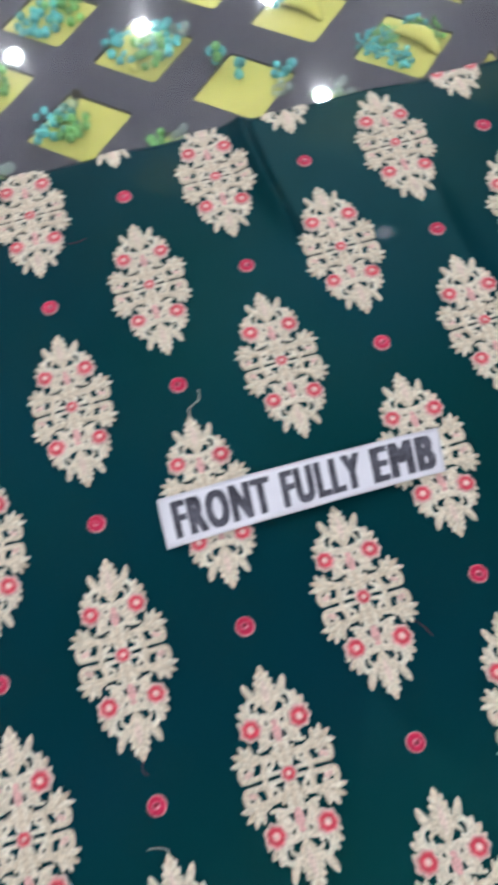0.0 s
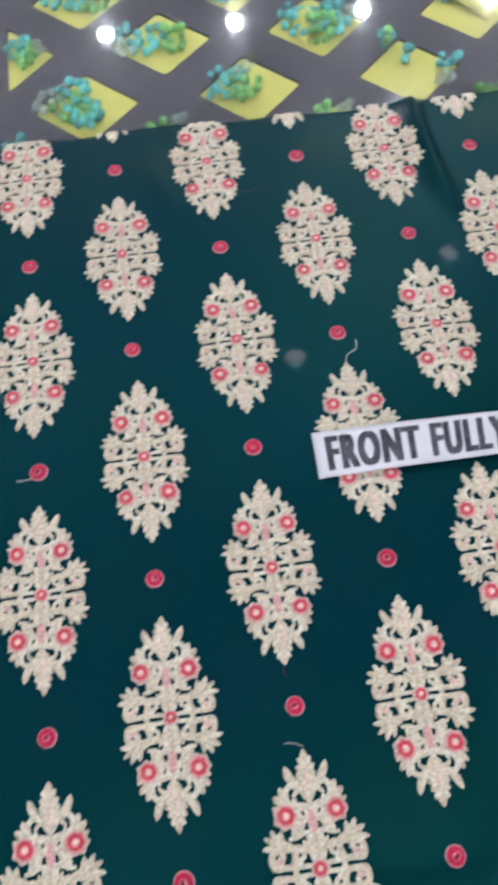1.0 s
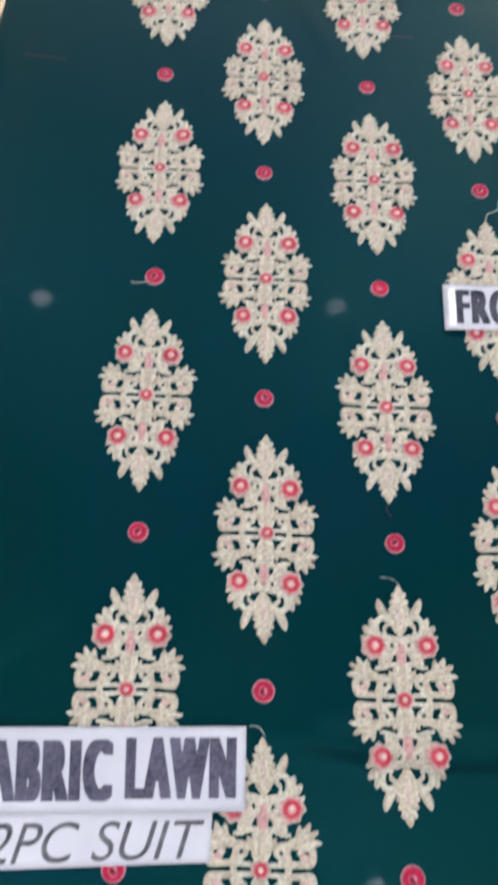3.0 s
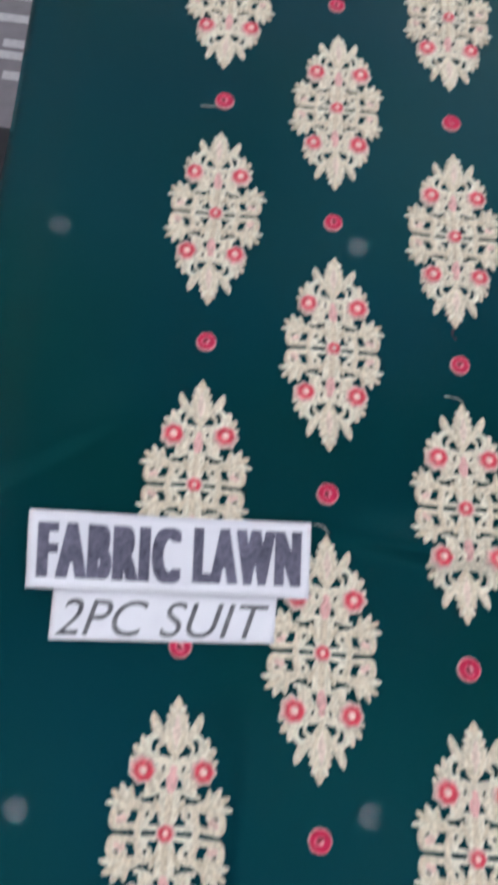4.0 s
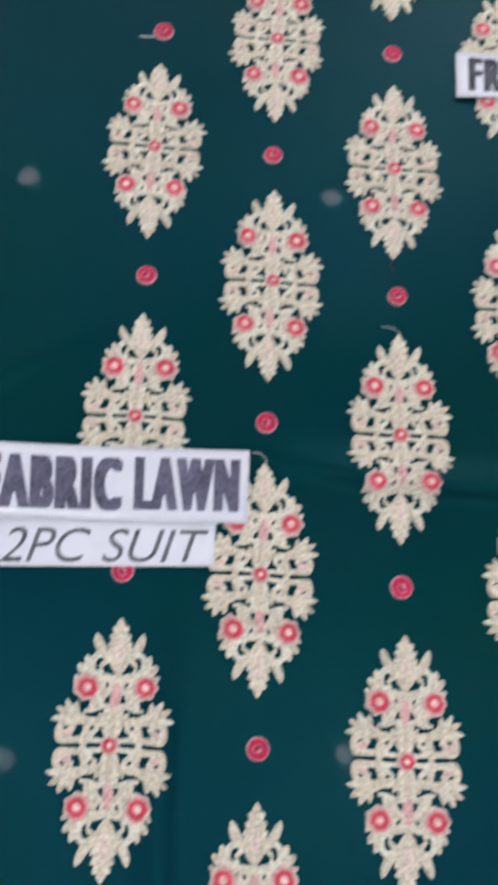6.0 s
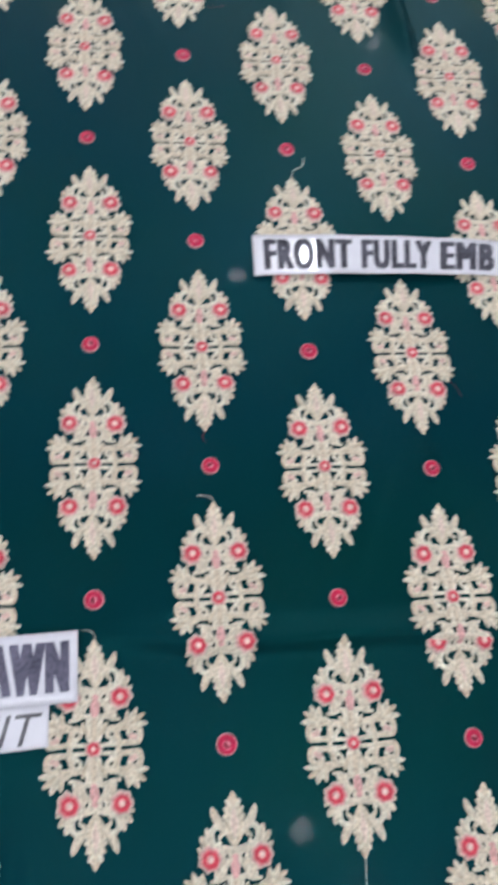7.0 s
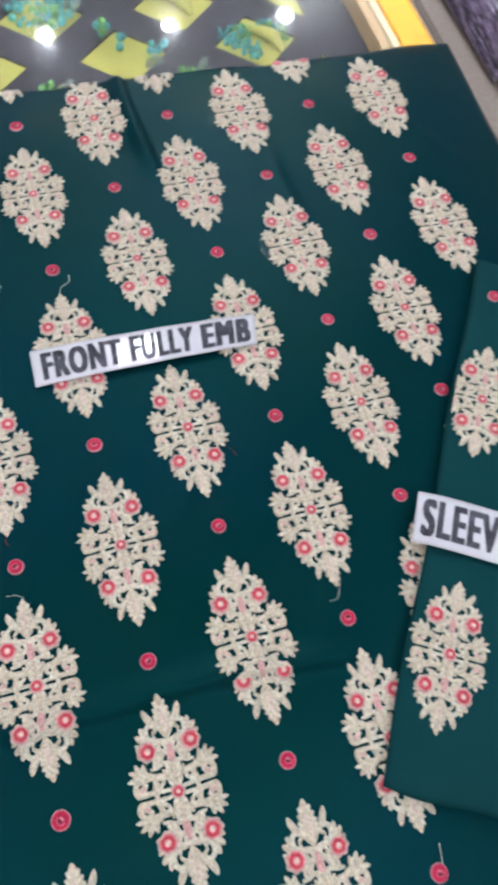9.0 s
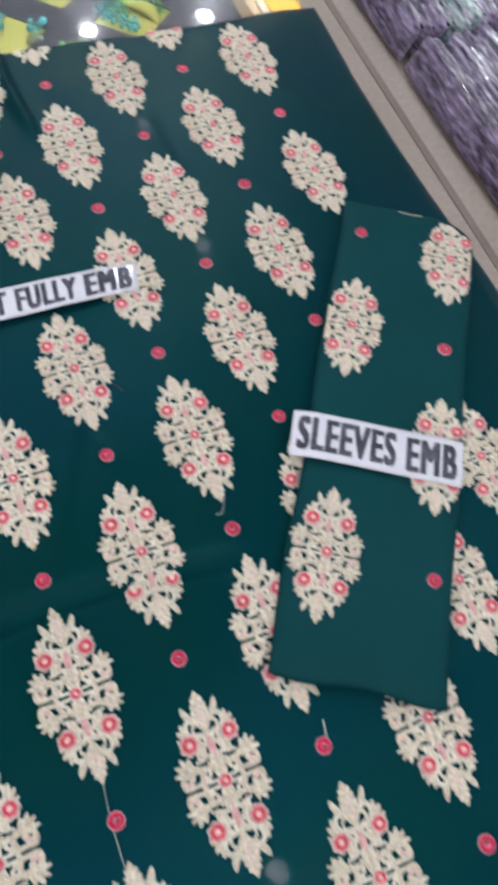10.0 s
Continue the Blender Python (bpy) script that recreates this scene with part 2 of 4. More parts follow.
# joints of the floor tiles
for k, (x0, y0, x1, y1) in enumerate(((1.50, -1.5, 1.335, 3.0), (0.62, -1.5, 0.49, 3.0), (-0.3, 1.9, 3.0, 2.12))):
    d = Vector((x1 - x0, y1 - y0)).normalized()
    s = Vector((-d.y, d.x)) * 0.011
    jo = part("trim", prism([(x0 - s.x, y0 - s.y), (x1 - s.x, y1 - s.y), (x1 + s.x, y1 + s.y), (x0 + s.x, y0 + s.y)], 0.0005, 0.004), JOINT, None)
    tagged(jo, "dark joint line between floor tiles", "tile joint", kind="structure")

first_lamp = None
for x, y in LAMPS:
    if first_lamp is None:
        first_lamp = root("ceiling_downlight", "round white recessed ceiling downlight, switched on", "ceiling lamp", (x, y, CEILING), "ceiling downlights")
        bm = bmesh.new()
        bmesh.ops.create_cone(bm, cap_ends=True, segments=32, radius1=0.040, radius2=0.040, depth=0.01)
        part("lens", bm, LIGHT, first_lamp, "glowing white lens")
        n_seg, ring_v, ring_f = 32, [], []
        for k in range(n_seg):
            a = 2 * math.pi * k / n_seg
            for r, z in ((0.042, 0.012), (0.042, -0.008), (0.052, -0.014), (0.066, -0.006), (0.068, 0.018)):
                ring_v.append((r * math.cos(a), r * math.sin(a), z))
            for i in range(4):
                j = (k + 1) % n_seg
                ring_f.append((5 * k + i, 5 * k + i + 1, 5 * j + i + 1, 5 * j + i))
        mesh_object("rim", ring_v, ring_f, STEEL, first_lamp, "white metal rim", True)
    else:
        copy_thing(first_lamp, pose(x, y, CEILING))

# ---- the glass counter, a little askew to the cloth ----
ASKEW = math.radians(3.3)
CA, SA = math.cos(ASKEW), math.sin(ASKEW)


def on_counter(p, q):
    """Counter coordinates (across, along) to the plan."""
    return (-0.041 + p * CA - q * SA, 0.213 + p * SA + q * CA)


P0, P1, Q0, Q1 = -0.192, 0.681, -1.35, 1.00
GLASS_TOP = 0.8968
BOARD_TOP = 0.860
TRAY_FLOOR = 0.8575
counter = root("display_counter", "glass-topped shop counter over a grey lattice tray with lemon yellow cells", "counter", (*on_counter(0.25, -0.2), 0))


def counter_part(name, outline, z0, z1, mat, label="", bevel=0.0):
    bm = prism([on_counter(*o) for o in outline], z0, z1, bevel)
    ob = part(name, bm, mat, counter, label)
    ob.matrix_parent_inverse = Matrix.Translation(-counter.location)
    return ob


def quad(p0, p1, q0, q1):
    return [(p0, q0), (p1, q0), (p1, q1), (p0, q1)]


pane = counter_part("glass_top", quad(P0 + 0.003, P1 - 0.003, Q0 + 0.003, Q1 - 0.003), GLASS_TOP - 0.006, GLASS_TOP, GLASS, "clear glass pane with lamp reflections")
pane.visible_shadow = False
counter_part("side_rail", quad(P0, P0 + 0.0115, Q0, Q1), 0.62, GLASS_TOP - 0.0065, TAN, "tan wooden edge", 0.001)
counter_part("side_rail", quad(P0 + 0.012, P0 + 0.0165, Q0, Q1), 0.62, GLASS_TOP - 0.012, DARK_WOOD, "dark wooden groove strip", 0.0005)
counter_part("side_rail", quad(P0 + 0.017, P0 + 0.0375, Q0, Q1), 0.62, GLASS_TOP - 0.0085, PALE_WOOD, "pale wooden inner rail", 0.001)
counter_part("side_rail", quad(P1 - 0.039, P1, Q0, Q1), 0.62, GLASS_TOP - 0.0065, ORANGE, "amber yellow painted edge", 0.001)
counter_part("side_rail", quad(P1 - 0.049, P1 - 0.0395, Q0, Q1), 0.62, GLASS_TOP - 0.010, PALE_WOOD, "pale wooden strip", 0.001)
counter_part("side_rail", quad(P1 - 0.061, P1 - 0.0495, Q0, Q1), 0.62, GLASS_TOP - 0.014, TAN, "tan wooden inner rail", 0.001)
counter_part("end_rail", quad(P0 + 0.038, P1 - 0.062, Q1 - 0.03, Q1), 0.62, GLASS_TOP - 0.0075, TAN, "tan wooden rail", 0.001)
counter_part("end_rail", quad(P0 + 0.038, P1 - 0.062, Q0, Q0 + 0.03), 0.62, GLASS_TOP - 0.0075, TAN, "tan wooden rail", 0.001)
counter_part("tray_bottom", quad(P0 + 0.038, P1 - 0.062, Q0 + 0.031, Q1 - 0.031), 0.62, TRAY_FLOOR - 0.004, BOARD)
counter_part("cabinet_body", quad(P0 + 0.02, P1 - 0.02, Q0 + 0.02, Q1 - 0.02), 0.08, 0.6195, TAN, "tan wooden counter body", 0.003)
counter_part("plinth", quad(P0 + 0.05, P1 - 0.05, Q0 + 0.05, Q1 - 0.05), 0.0, 0.0795, DARK_WOOD)

# lattice board with diamond openings, and the yellow cell in each
HP, HQ, AP, AQ = 0.0808, 0.0800, 0.0525, 0.0480
LEFT_P, RIGHT_P = -HP, 7 * HP
bv, bf, cells = [], [], []


def rounded(points, r=0.0045):
    """The corners of a polygon cut round by three points each."""
    out, n = [], len(points)
    for k in range(n):
        a, b, c = (Vector(points[k - 1]), Vector(points[k]), Vector(points[(k + 1) % n]))
        u, v = (a - b).normalized(), (c - b).normalized()
        s, e = b + u * r, b + v * r
        out += [tuple(s), tuple((s + e) / 4 + b / 2), tuple(e)]
    return out


def ring(outer, inner):
    """Board between an outer polygon and a rounded inner one, with the walls of the opening."""
    n = len(outer)
    base = len(bv)
    inner_r = rounded(inner)
    for p in outer:
        bv.append((*on_counter(*p), BOARD_TOP))
    for z in (BOARD_TOP, BOARD_TOP - 0.0015, TRAY_FLOOR - 0.002):
        for p in inner_r:
            c = (sum(q[0] for q in inner) / len(inner), sum(q[1] for q in inner) / len(inner))
            f = 1.0 if z == BOARD_TOP else 0.985
            bv.append((*on_counter(c[0] + (p[0] - c[0]) * f, c[1] + (p[1] - c[1]) * f), z))
    m = 3 * n
    for k in range(n):
        j = (k + 1) % n
        bf.append((base + k, base + n + 3 * k + 1, base + n + 3 * k))
        bf.append((base + k, base + n + 3 * k + 2, base + n + 3 * k + 1))
        bf.append((base + k, base + j, base + n + 3 * j, base + n + 3 * k + 2))
    for lay in (0, 1):
        for k in range(m):
            j = (k + 1) % m
            a = base + n + lay * m
            bf.append((a + k, a + j, a + m + j, a + m + k))
    cells.append(inner)


for i in range(-1, 8):
    for j in range(-16, 10):
        if (i + j) % 2:
            continue
        p, q = i * HP, j * HQ
        if i == -1:
            ring([(p, q - HQ), (p + HP, q), (p, q + HQ)], [(p + 0.004, q - AQ), (p + AP, q), (p + 0.004, q + AQ)])
        elif i == 7:
            ring([(p, q + HQ), (p - HP, q), (p, q - HQ)], [(p - 0.004, q + AQ), (p - AP, q), (p - 0.004, q - AQ)])
        else:
            ring([(p, q - HQ), (p + HP, q), (p, q + HQ), (p - HP, q)], [(p, q - AQ), (p + AP, q), (p, q + AQ), (p - AP, q)])
for a, b in ((P0 + 0.038, LEFT_P), (RIGHT_P, P1 - 0.062)):
    k = len(bv)
    bv += [(*on_counter(*o), BOARD_TOP) for o in quad(a, b, -17 * HQ, 10 * HQ)]
    bf.append((k, k + 1, k + 2, k + 3))
board = mesh_object("lattice_board", bv, bf, BOARD, counter, "slate grey lattice board with diamond openings")
board.matrix_parent_inverse = Matrix.Translation(-counter.location)
for inner in cells:
    ob = counter_part("cell_floor", inner, TRAY_FLOOR - 0.0035, TRAY_FLOOR, YELLOW)

# ---- glass beads in the cells ----
bead_meshes = {}


def bead(mat, r, at, heap):
    if mat.name not in bead_meshes:
        bm = bmesh.new()
        bmesh.ops.create_uvsphere(bm, u_segments=14, v_segments=9, radius=1.0)
        me = bpy.data.meshes.new("bead")
        bm.to_mesh(me)
        bm.free()
        me.materials.append(mat)
        me.polygons.foreach_set("use_smooth", [True] * len(me.polygons))
        bead_meshes[mat.name] = me
    ob = new("bead", bead_meshes[mat.name])
    ob.parent = heap
    ob.location, ob.scale = at, (r, r, r)
    return ob


def heap_of_beads(i, j, spots, label, seed):
    """spots: (across, along, spread, count, radius, material) about the middle of the cell i, j."""
    rnd = random.Random(seed)
    cx, cy = on_counter(i * HP, j * HQ)
    heap = root("bead_heap", label, "glass beads", (cx, cy, TRAY_FLOOR), "heaps of glass beads")
    placed = []
    for p, q, spread, count, r0, mat in spots:
        for _ in range(count):
            r = r0 * rnd.uniform(0.85, 1.15)
            best = None
            for _try in range(14):
                a, d = rnd.uniform(0, 2 * math.pi), 1.25 * spread * math.sqrt(rnd.random())
                lp, lq = p + d * math.cos(a), q + d * math.sin(a)
                x, y = lp * CA - lq * SA, lp * SA + lq * CA
                inside = abs(lp) / AP + abs(lq) / AQ < 0.86
                z = r if inside else BOARD_TOP - TRAY_FLOOR + r
                for ox, oy, oz, orr in placed:
                    h2 = (r + orr) ** 2 - (x - ox) ** 2 - (y - oy) ** 2
                    if h2 > 0:
                        z = max(z, oz + math.sqrt(h2) * 0.95)
                if best is None or z < best[2]:
                    best = (x, y, z)
            x, y, z = best
            if z > 0.0255:
                continue
            placed.append((x, y, z, r))
            bead(mat, r, (x, y, z), heap)
    return heap


MIXED = "heap of turquoise, green and clear glass beads on yellow"
heap_of_beads(2, 0, [(-0.020, 0.012, 0.016, 15, 0.0042, AQUA), (-0.008, 0.000, 0.014, 10, 0.0042, GREEN), (-0.006, 0.020, 0.006, 3, 0.0042, CLEAR), (0.004, 0.020, 0.002, 1, 0.0055, SMOKE), (-0.038, -0.006, 0.003, 2, 0.0045, AQUA)], MIXED, 3)
heap_of_beads(0, 0, [(-0.014, 0.000, 0.016, 14, 0.0042, GREEN), (0.000, -0.010, 0.014, 14, 0.0042, AQUA), (-0.030, 0.006, 0.016, 10, 0.0040, CLEAR), (-0.012, 0.022, 0.012, 8, 0.0042, AQUA)], MIXED, 5)
heap_of_beads(4, 0, [(-0.016, 0.040, 0.005, 4, 0.0046, AQUA), (-0.018, 0.034, 0.003, 2, 0.0046, GREEN), (-0.001, 0.016, 0.004, 3, 0.0046, AQUA), (0.040, 0.006, 0.008, 7, 0.0042, AQUA), (0.032, -0.018, 0.007, 9, 0.0028, CLEAR)], "few scattered turquoise and clear glass beads on yellow", 7)
heap_of_beads(6, 0, [(-0.024, 0.012, 0.016, 34, 0.0026, AQUA), (-0.010, -0.016, 0.010, 16, 0.0026, AQUA), (-0.014, 0.018, 0.012, 12, 0.0026, GREEN), (0.028, 0.010, 0.014, 26, 0.0026, GREEN), (0.020, 0.022, 0.010, 10, 0.0026, AQUA)], "dense strands of tiny turquoise and green beads on yellow", 9)
heap_of_beads(1, 1, [(-0.022, 0.008, 0.020, 16, 0.0042, AQUA), (0.010, 0.004, 0.016, 10, 0.0042, GREEN), (-0.034, -0.006, 0.010, 6, 0.0040, CLEAR)], MIXED, 11)
heap_of_beads(3, 1, [(-0.018, 0.008, 0.018, 16, 0.0044, AQUA), (0.018, 0.006, 0.020, 16, 0.0044, AQUA), (0.004, -0.010, 0.014, 10, 0.0044, GREEN), (0.038, 0.006, 0.006, 4, 0.0044, CLEAR)], MIXED, 13)
heap_of_beads(5, 1, [(0.004, 0.018, 0.008, 5, 0.0042, GREEN), (-0.02, 0.02, 0.006, 4, 0.0042, AQUA)], "few green glass beads beside a yellow shell", 15)
heap_of_beads(-1, 1, [(0.016, 0.012, 0.010, 9, 0.0042, AQUA), (0.022, 0.000, 0.012, 8, 0.0042, GREEN), (0.034, 0.004, 0.006, 4, 0.004, CLEAR)], MIXED, 17)
heap_of_beads(0, 2, [(-0.016, 0.006, 0.020, 16, 0.0044, AQUA), (0.008, -0.004, 0.018, 12, 0.0044, GREEN)], MIXED, 19)
heap_of_beads(2, 2, [(-0.012, -0.004, 0.022, 18, 0.0044, AQUA), (0.014, 0.002, 0.018, 10, 0.0044, GREEN)], MIXED, 21)
heap_of_beads(4, 2, [(-0.010, 0.008, 0.014, 8, 0.0044, AQUA), (0.010, 0.0, 0.018, 8, 0.0044, GREEN)], MIXED, 23)
for k, i in enumerate((1, 3, 5)):
    heap_of_beads(i, -1, [(-0.012, 0.034, 0.010, 6, 0.0044, GREEN), (0.004, 0.038, 0.008, 4, 0.0042, CLEAR)], "few green and clear glass beads under the cloth edge", 31 + k)
heap_of_beads(-1, -1, [(0.010, 0.036, 0.008, 4, 0.0044, AQUA)], "few turquoise glass beads under the cloth edge", 41)


def shell(i, j, p, q, turn):
    """A curved yellow strip that stands among the beads."""
    v, f = [], []
    for k in range(13):
        s = k / 12
        for m in range(5):
            a = (m - 2) / 2
            w = 0.011 * math.sin(math.pi * (0.12 + 0.8 * s))
            v.append((-0.03 + 0.06 * s, 0.014 * math.sin(2.4 * s) + a * w, 0.0015 + 0.009 * math.sin(math.pi * s) * (1 - 0.5 * a * a)))
    for k in range(12):
        for m in range(4):
            o = 5 * k + m
            f.append((o, o + 1, o + 6, o + 5))
    ob = mesh_object("curved_strip", v, f, YELLOW, None, smooth=True)
    ob.matrix_world = pose(*on_counter(i * HP + p, j * HQ + q), TRAY_FLOOR, 0, 0, turn)
    sm = ob.modifiers.new("thick", "SOLIDIFY")
    sm.thickness, sm.offset = 0.0012, 1
    tagged(ob, "curved lemon yellow strip lying among beads", "decoration")


shell(6, 0, 0.006, 0.002, -62)
shell(5, 1, -0.006, 0.002, -55)
shell(3, 1, 0.0, 0.0, 60)

# ---- the printed shirt cloth ----
PITCH, ROW, SHEAR = 0.078, 0.0905, 0.0048
CLOTH_Z = 0.8990


WAVE_STEP = 0.008
WAVES = np.array([[0.0017 * noise.noise((x * 6.0, y * 6.0, 1.3)) + 0.0004 * noise.noise((x * 17, y * 17, 7.1))
                   for x in np.arange(-0.32, 0.80, WAVE_STEP)] for y in np.arange(-1.08, 0.30, WAVE_STEP)])


def soft_waves(x, y):
    """Slow unevenness of the cloth, for one place or many."""
    u = np.clip((x + 0.32) / WAVE_STEP, 0, WAVES.shape[1] - 1.001)
    w = np.clip((y + 1.08) / WAVE_STEP, 0, WAVES.shape[0] - 1.001)
    i, j = np.floor(u).astype(int), np.floor(w).astype(int)
    u, w = u - i, w - j
    return (WAVES[j, i] * (1 - u) + WAVES[j, i + 1] * u) * (1 - w) + (WAVES[j + 1, i] * (1 - u) + WAVES[j + 1, i + 1] * u) * w


def cloth_height(x, y):
    """Soft waves and the creases of a cloth that has been folded; x and y may be arrays."""
    x, y = np.asarray(x, dtype=float), np.asarray(y, dtype=float)
    z = soft_waves(x, y)

    def crease(x0, y0, x1, y1, high, wide, side=0.0):
        dx, dy = x1 - x0, y1 - y0
        length = math.hypot(dx, dy)
        s = ((x - x0) * dx + (y - y0) * dy) / length
        d = ((x - x0) * -dy + (y - y0) * dx) / length + 0.003 * np.sin(s * 25)
        ends = np.clip(np.minimum(s + 0.02, length + 0.02 - s) / 0.05, 0.0, 1.0)
        slope = np.where(d * side >= 0, wide, wide * 3)
        return high * ends * np.exp(-(d / slope) ** 2)

    z += crease(0.045, -0.477, 0.34, -0.481, 0.0070, 0.0042, -1)
    z += crease(0.263, 0.165, 0.278, 0.02, 0.0090, 0.0036, 1)
    z += crease(-0.014, -0.585, -0.006, -0.74, 0.0042, 0.0042, 1)
    z += crease(-0.20, -0.485, -0.10, -0.417, 0.0042, 0.0055, -1)
    z += crease(0.19, -0.32, 0.17, -0.44, 0.0012, 0.010)
    z += crease(0.40, 0.04, 0.41, -0.08, 0.0016, 0.008)
    z += crease(0.255, -0.295, 0.185, -0.455, 0.0020, 0.007, 1)
    z += crease(0.345, -0.36, 0.30, -0.47, 0.0014, 0.008)
    z += crease(0.244, -0.332, 0.270, -0.367, 0.0030, 0.0045, 1)
    z += crease(0.02, 0.10, 0.06, 0.02, 0.0010, 0.009)
    z += crease(0.52, 0.12, 0.60, -0.02, 0.0012, 0.012)
    z += crease(-0.13, -0.12, -0.05, -0.135, 0.0008, 0.012)
    return z


def top_edge(x):
    return 0.1385 + 0.046 * x + 0.0022 * math.sin(x * 21 + 1) + 0.0012 * math.sin(x * 55)


def left_edge(y):
    return -0.2175 + 0.045 * max(0.0, 0.02 - y) + 0.0012 * math.sin(y * 17)


def right_edge(y):
    return 0.6545 + 0.068 * max(0.0, 0.03 - y) + 0.0015 * math.sin(y * 14)


shirt = root("shirt_cloth", "dark teal lawn cloth with cream embroidery on the counter", "fabric", (0.22, -0.25, GLASS_TOP))
UNSHIFT = Matrix.Translation((-0.22, 0.25, -GLASS_TOP))
NX, NY = 240, 300
cv, cf = [], []
for j in range(NY + 1):
    t = j / NY
    for i in range(NX + 1):
        s = i / NX
        y0 = -1.02
        x = left_edge(0.13 - 1.15 * t) * (1 - s) + right_edge(0.16 - 1.18 * t) * s
        y = top_edge(x) * (1 - t) + y0 * t
        rim = max(0.0, 1 - min(s * NX, (1 - s) * NX, t * NY, (1 - t) * NY) / 1.5)
        cv.append((x, y, CLOTH_Z - 0.0014 * rim * rim))
cloth_lift = cloth_height([p[0] for p in cv], [p[1] for p in cv])
cv = [(x, y, z + lift) for (x, y, z), lift in zip(cv, cloth_lift)]
for j in range(NY):
    for i in range(NX):
        a = j * (NX + 1) + i
        cf.append((a, a + NX + 1, a + NX + 2, a + 1))
# the turned-down rim
border = [i for i in range(NX + 1)] + [j * (NX + 1) + NX for j in range(1, NY + 1)] + [NY * (NX + 1) + i for i in range(NX - 1, -1, -1)] + [j * (NX + 1) for j in range(NY - 1, 0, -1)]
b0 = len(cv)
for a in border:
    cv.append((cv[a][0], cv[a][1], GLASS_TOP + 0.0002))
for k in range(len(border)):
    m = (k + 1) % len(border)
    cf.append((border[k], border[m], b0 + m, b0 + k))
cloth = mesh_object("cloth", cv, cf, CLOTH, shirt, "dark teal green lawn cotton with fold creases", True)
cloth.matrix_parent_inverse = UNSHIFT

# ---- embroidery ----


BODY, SIDE, END = 0, 1, 2
GROW = (1.24, 1.12, 1.18)


class Stitches:
    """Gathers stitched strokes of one quarter of a motif and lays them on a fine grid as one raised relief.
    Each stroke: points along it, half widths, height, tone, group."""

    def __init__(self):
        self.strokes = []

    def strip(self, points, widths, high=0.018, tone=0.25, group=0):
        if isinstance(widths, (int, float)):
            n = len(points)
            widths = [widths * (0.72 + 0.28 * math.sin(math.pi * (0.12 + 0.76 * k / (n - 1)))) for k in range(n)]
        pts, wid = [], []
        for k in range(len(points) - 1):
            a, b = Vector(points[max(0, k - 1)]), Vector(points[k])
            c, d = Vector(points[k + 1]), Vector(points[min(len(points) - 1, k + 2)])
            for m in range(6):
                s = m / 6
                pts.append(0.5 * ((2 * b) + (c - a) * s + (2 * a - 5 * b + 4 * c - d) * s * s + (3 * b - a - 3 * c + d) * s ** 3))
                wid.append(GROW[group] * (widths[k] * (1 - s) + widths[k + 1] * s))
        pts.append(Vector(points[-1]))
        wid.append(GROW[group] * widths[-1])
        self.strokes.append((pts, wid, high, tone, group))

    def petal(self, x0, y0, x1, y1, w, bend=0.0, tone=0.25, high=0.019, blunt=0.5, group=0):
        dx, dy = x1 - x0, y1 - y0
        mx, my = (x0 + x1) / 2 - dy * bend, (y0 + y1) / 2 + dx * bend
        points, widths = [], []
        for k in range(6):
            s = k / 5
            points.append(((1 - s) ** 2 * x0 + 2 * s * (1 - s) * mx + s * s * x1, (1 - s) ** 2 * y0 + 2 * s * (1 - s) * my + s * s * y1))
            widths.append(1.6 * w * max(0.10, (s + 0.14) ** 0.5 * (1.0 - s) ** blunt))
        self.strip(points, widths, high, tone, group)

    def curl(self, cx, cy, r, a0, a1, w, tone=0.3, high=0.017, shrink=0.35, group=0):
        turn = [math.radians(a0 + (a1 - a0) * k / 8) for k in range(9)]
        self.strip([(cx + r * (1 - shrink * k / 8) * math.cos(a), cy + r * (1 - shrink * k / 8) * math.sin(a)) for k, a in enumerate(turn)], w, high, tone, group)

    def relief(self, step):
        """The quarter as arrays over a grid: inside distance, height, tone, thread run and group."""
        nx, ny = int(0.52 / step) + 2, int(1.04 / step) + 2
        gx, gy = np.meshgrid(np.arange(nx) * step, np.arange(ny) * step)
        inside, height = np.full(gx.shape, -0.1), np.zeros(gx.shape)
        tone, along, group = np.full(gx.shape, 0.25), np.zeros(gx.shape), np.zeros(gx.shape, int)
        for number, (pts, wid, high, shade, part_of) in enumerate(self.strokes):
            best = np.full(gx.shape, -0.1)
            dome, run = np.zeros(gx.shape), np.zeros(gx.shape)
            for k in range(len(pts) - 1):
                a, b = pts[k], pts[k + 1]
                ex, ey = b.x - a.x, b.y - a.y
                ll = ex * ex + ey * ey + 1e-12
                s = np.clip(((gx - a.x) * ex + (gy - a.y) * ey) / ll, 0, 1)
                w = wid[k] * (1 - s) + wid[k + 1] * s
                d = np.hypot(gx - a.x - ex * s, gy - a.y - ey * s)
                near = w - d > best
                best = np.where(near, w - d, best)
                dome = np.where(near, high * np.sqrt(np.clip(1 - (d / w) ** 2, 0, 1)) * (0.45 + 0.55 * w / max(wid)), dome)
                run = np.where(near, 6.0 * (k + s) / len(pts) + 0.6 * d / w, run)
            inside = np.maximum(inside, best)
            top = (best > 0) & (dome >= height)
            rim = 0.26 * np.clip(1 - best / 0.010, 0, 1) if shade < 0.5 else 0.0
            shade = shade + 0.10 * math.sin(number * 2.4) if shade < 0.5 else shade
            height = np.where(top, dome, height)
            tone = np.where(top, np.clip(shade + rim, 0, 1), tone)
            along = np.where(top, run, along)
            group = np.where(top, part_of, group)
        return gx, gy, inside, height, tone, along, group


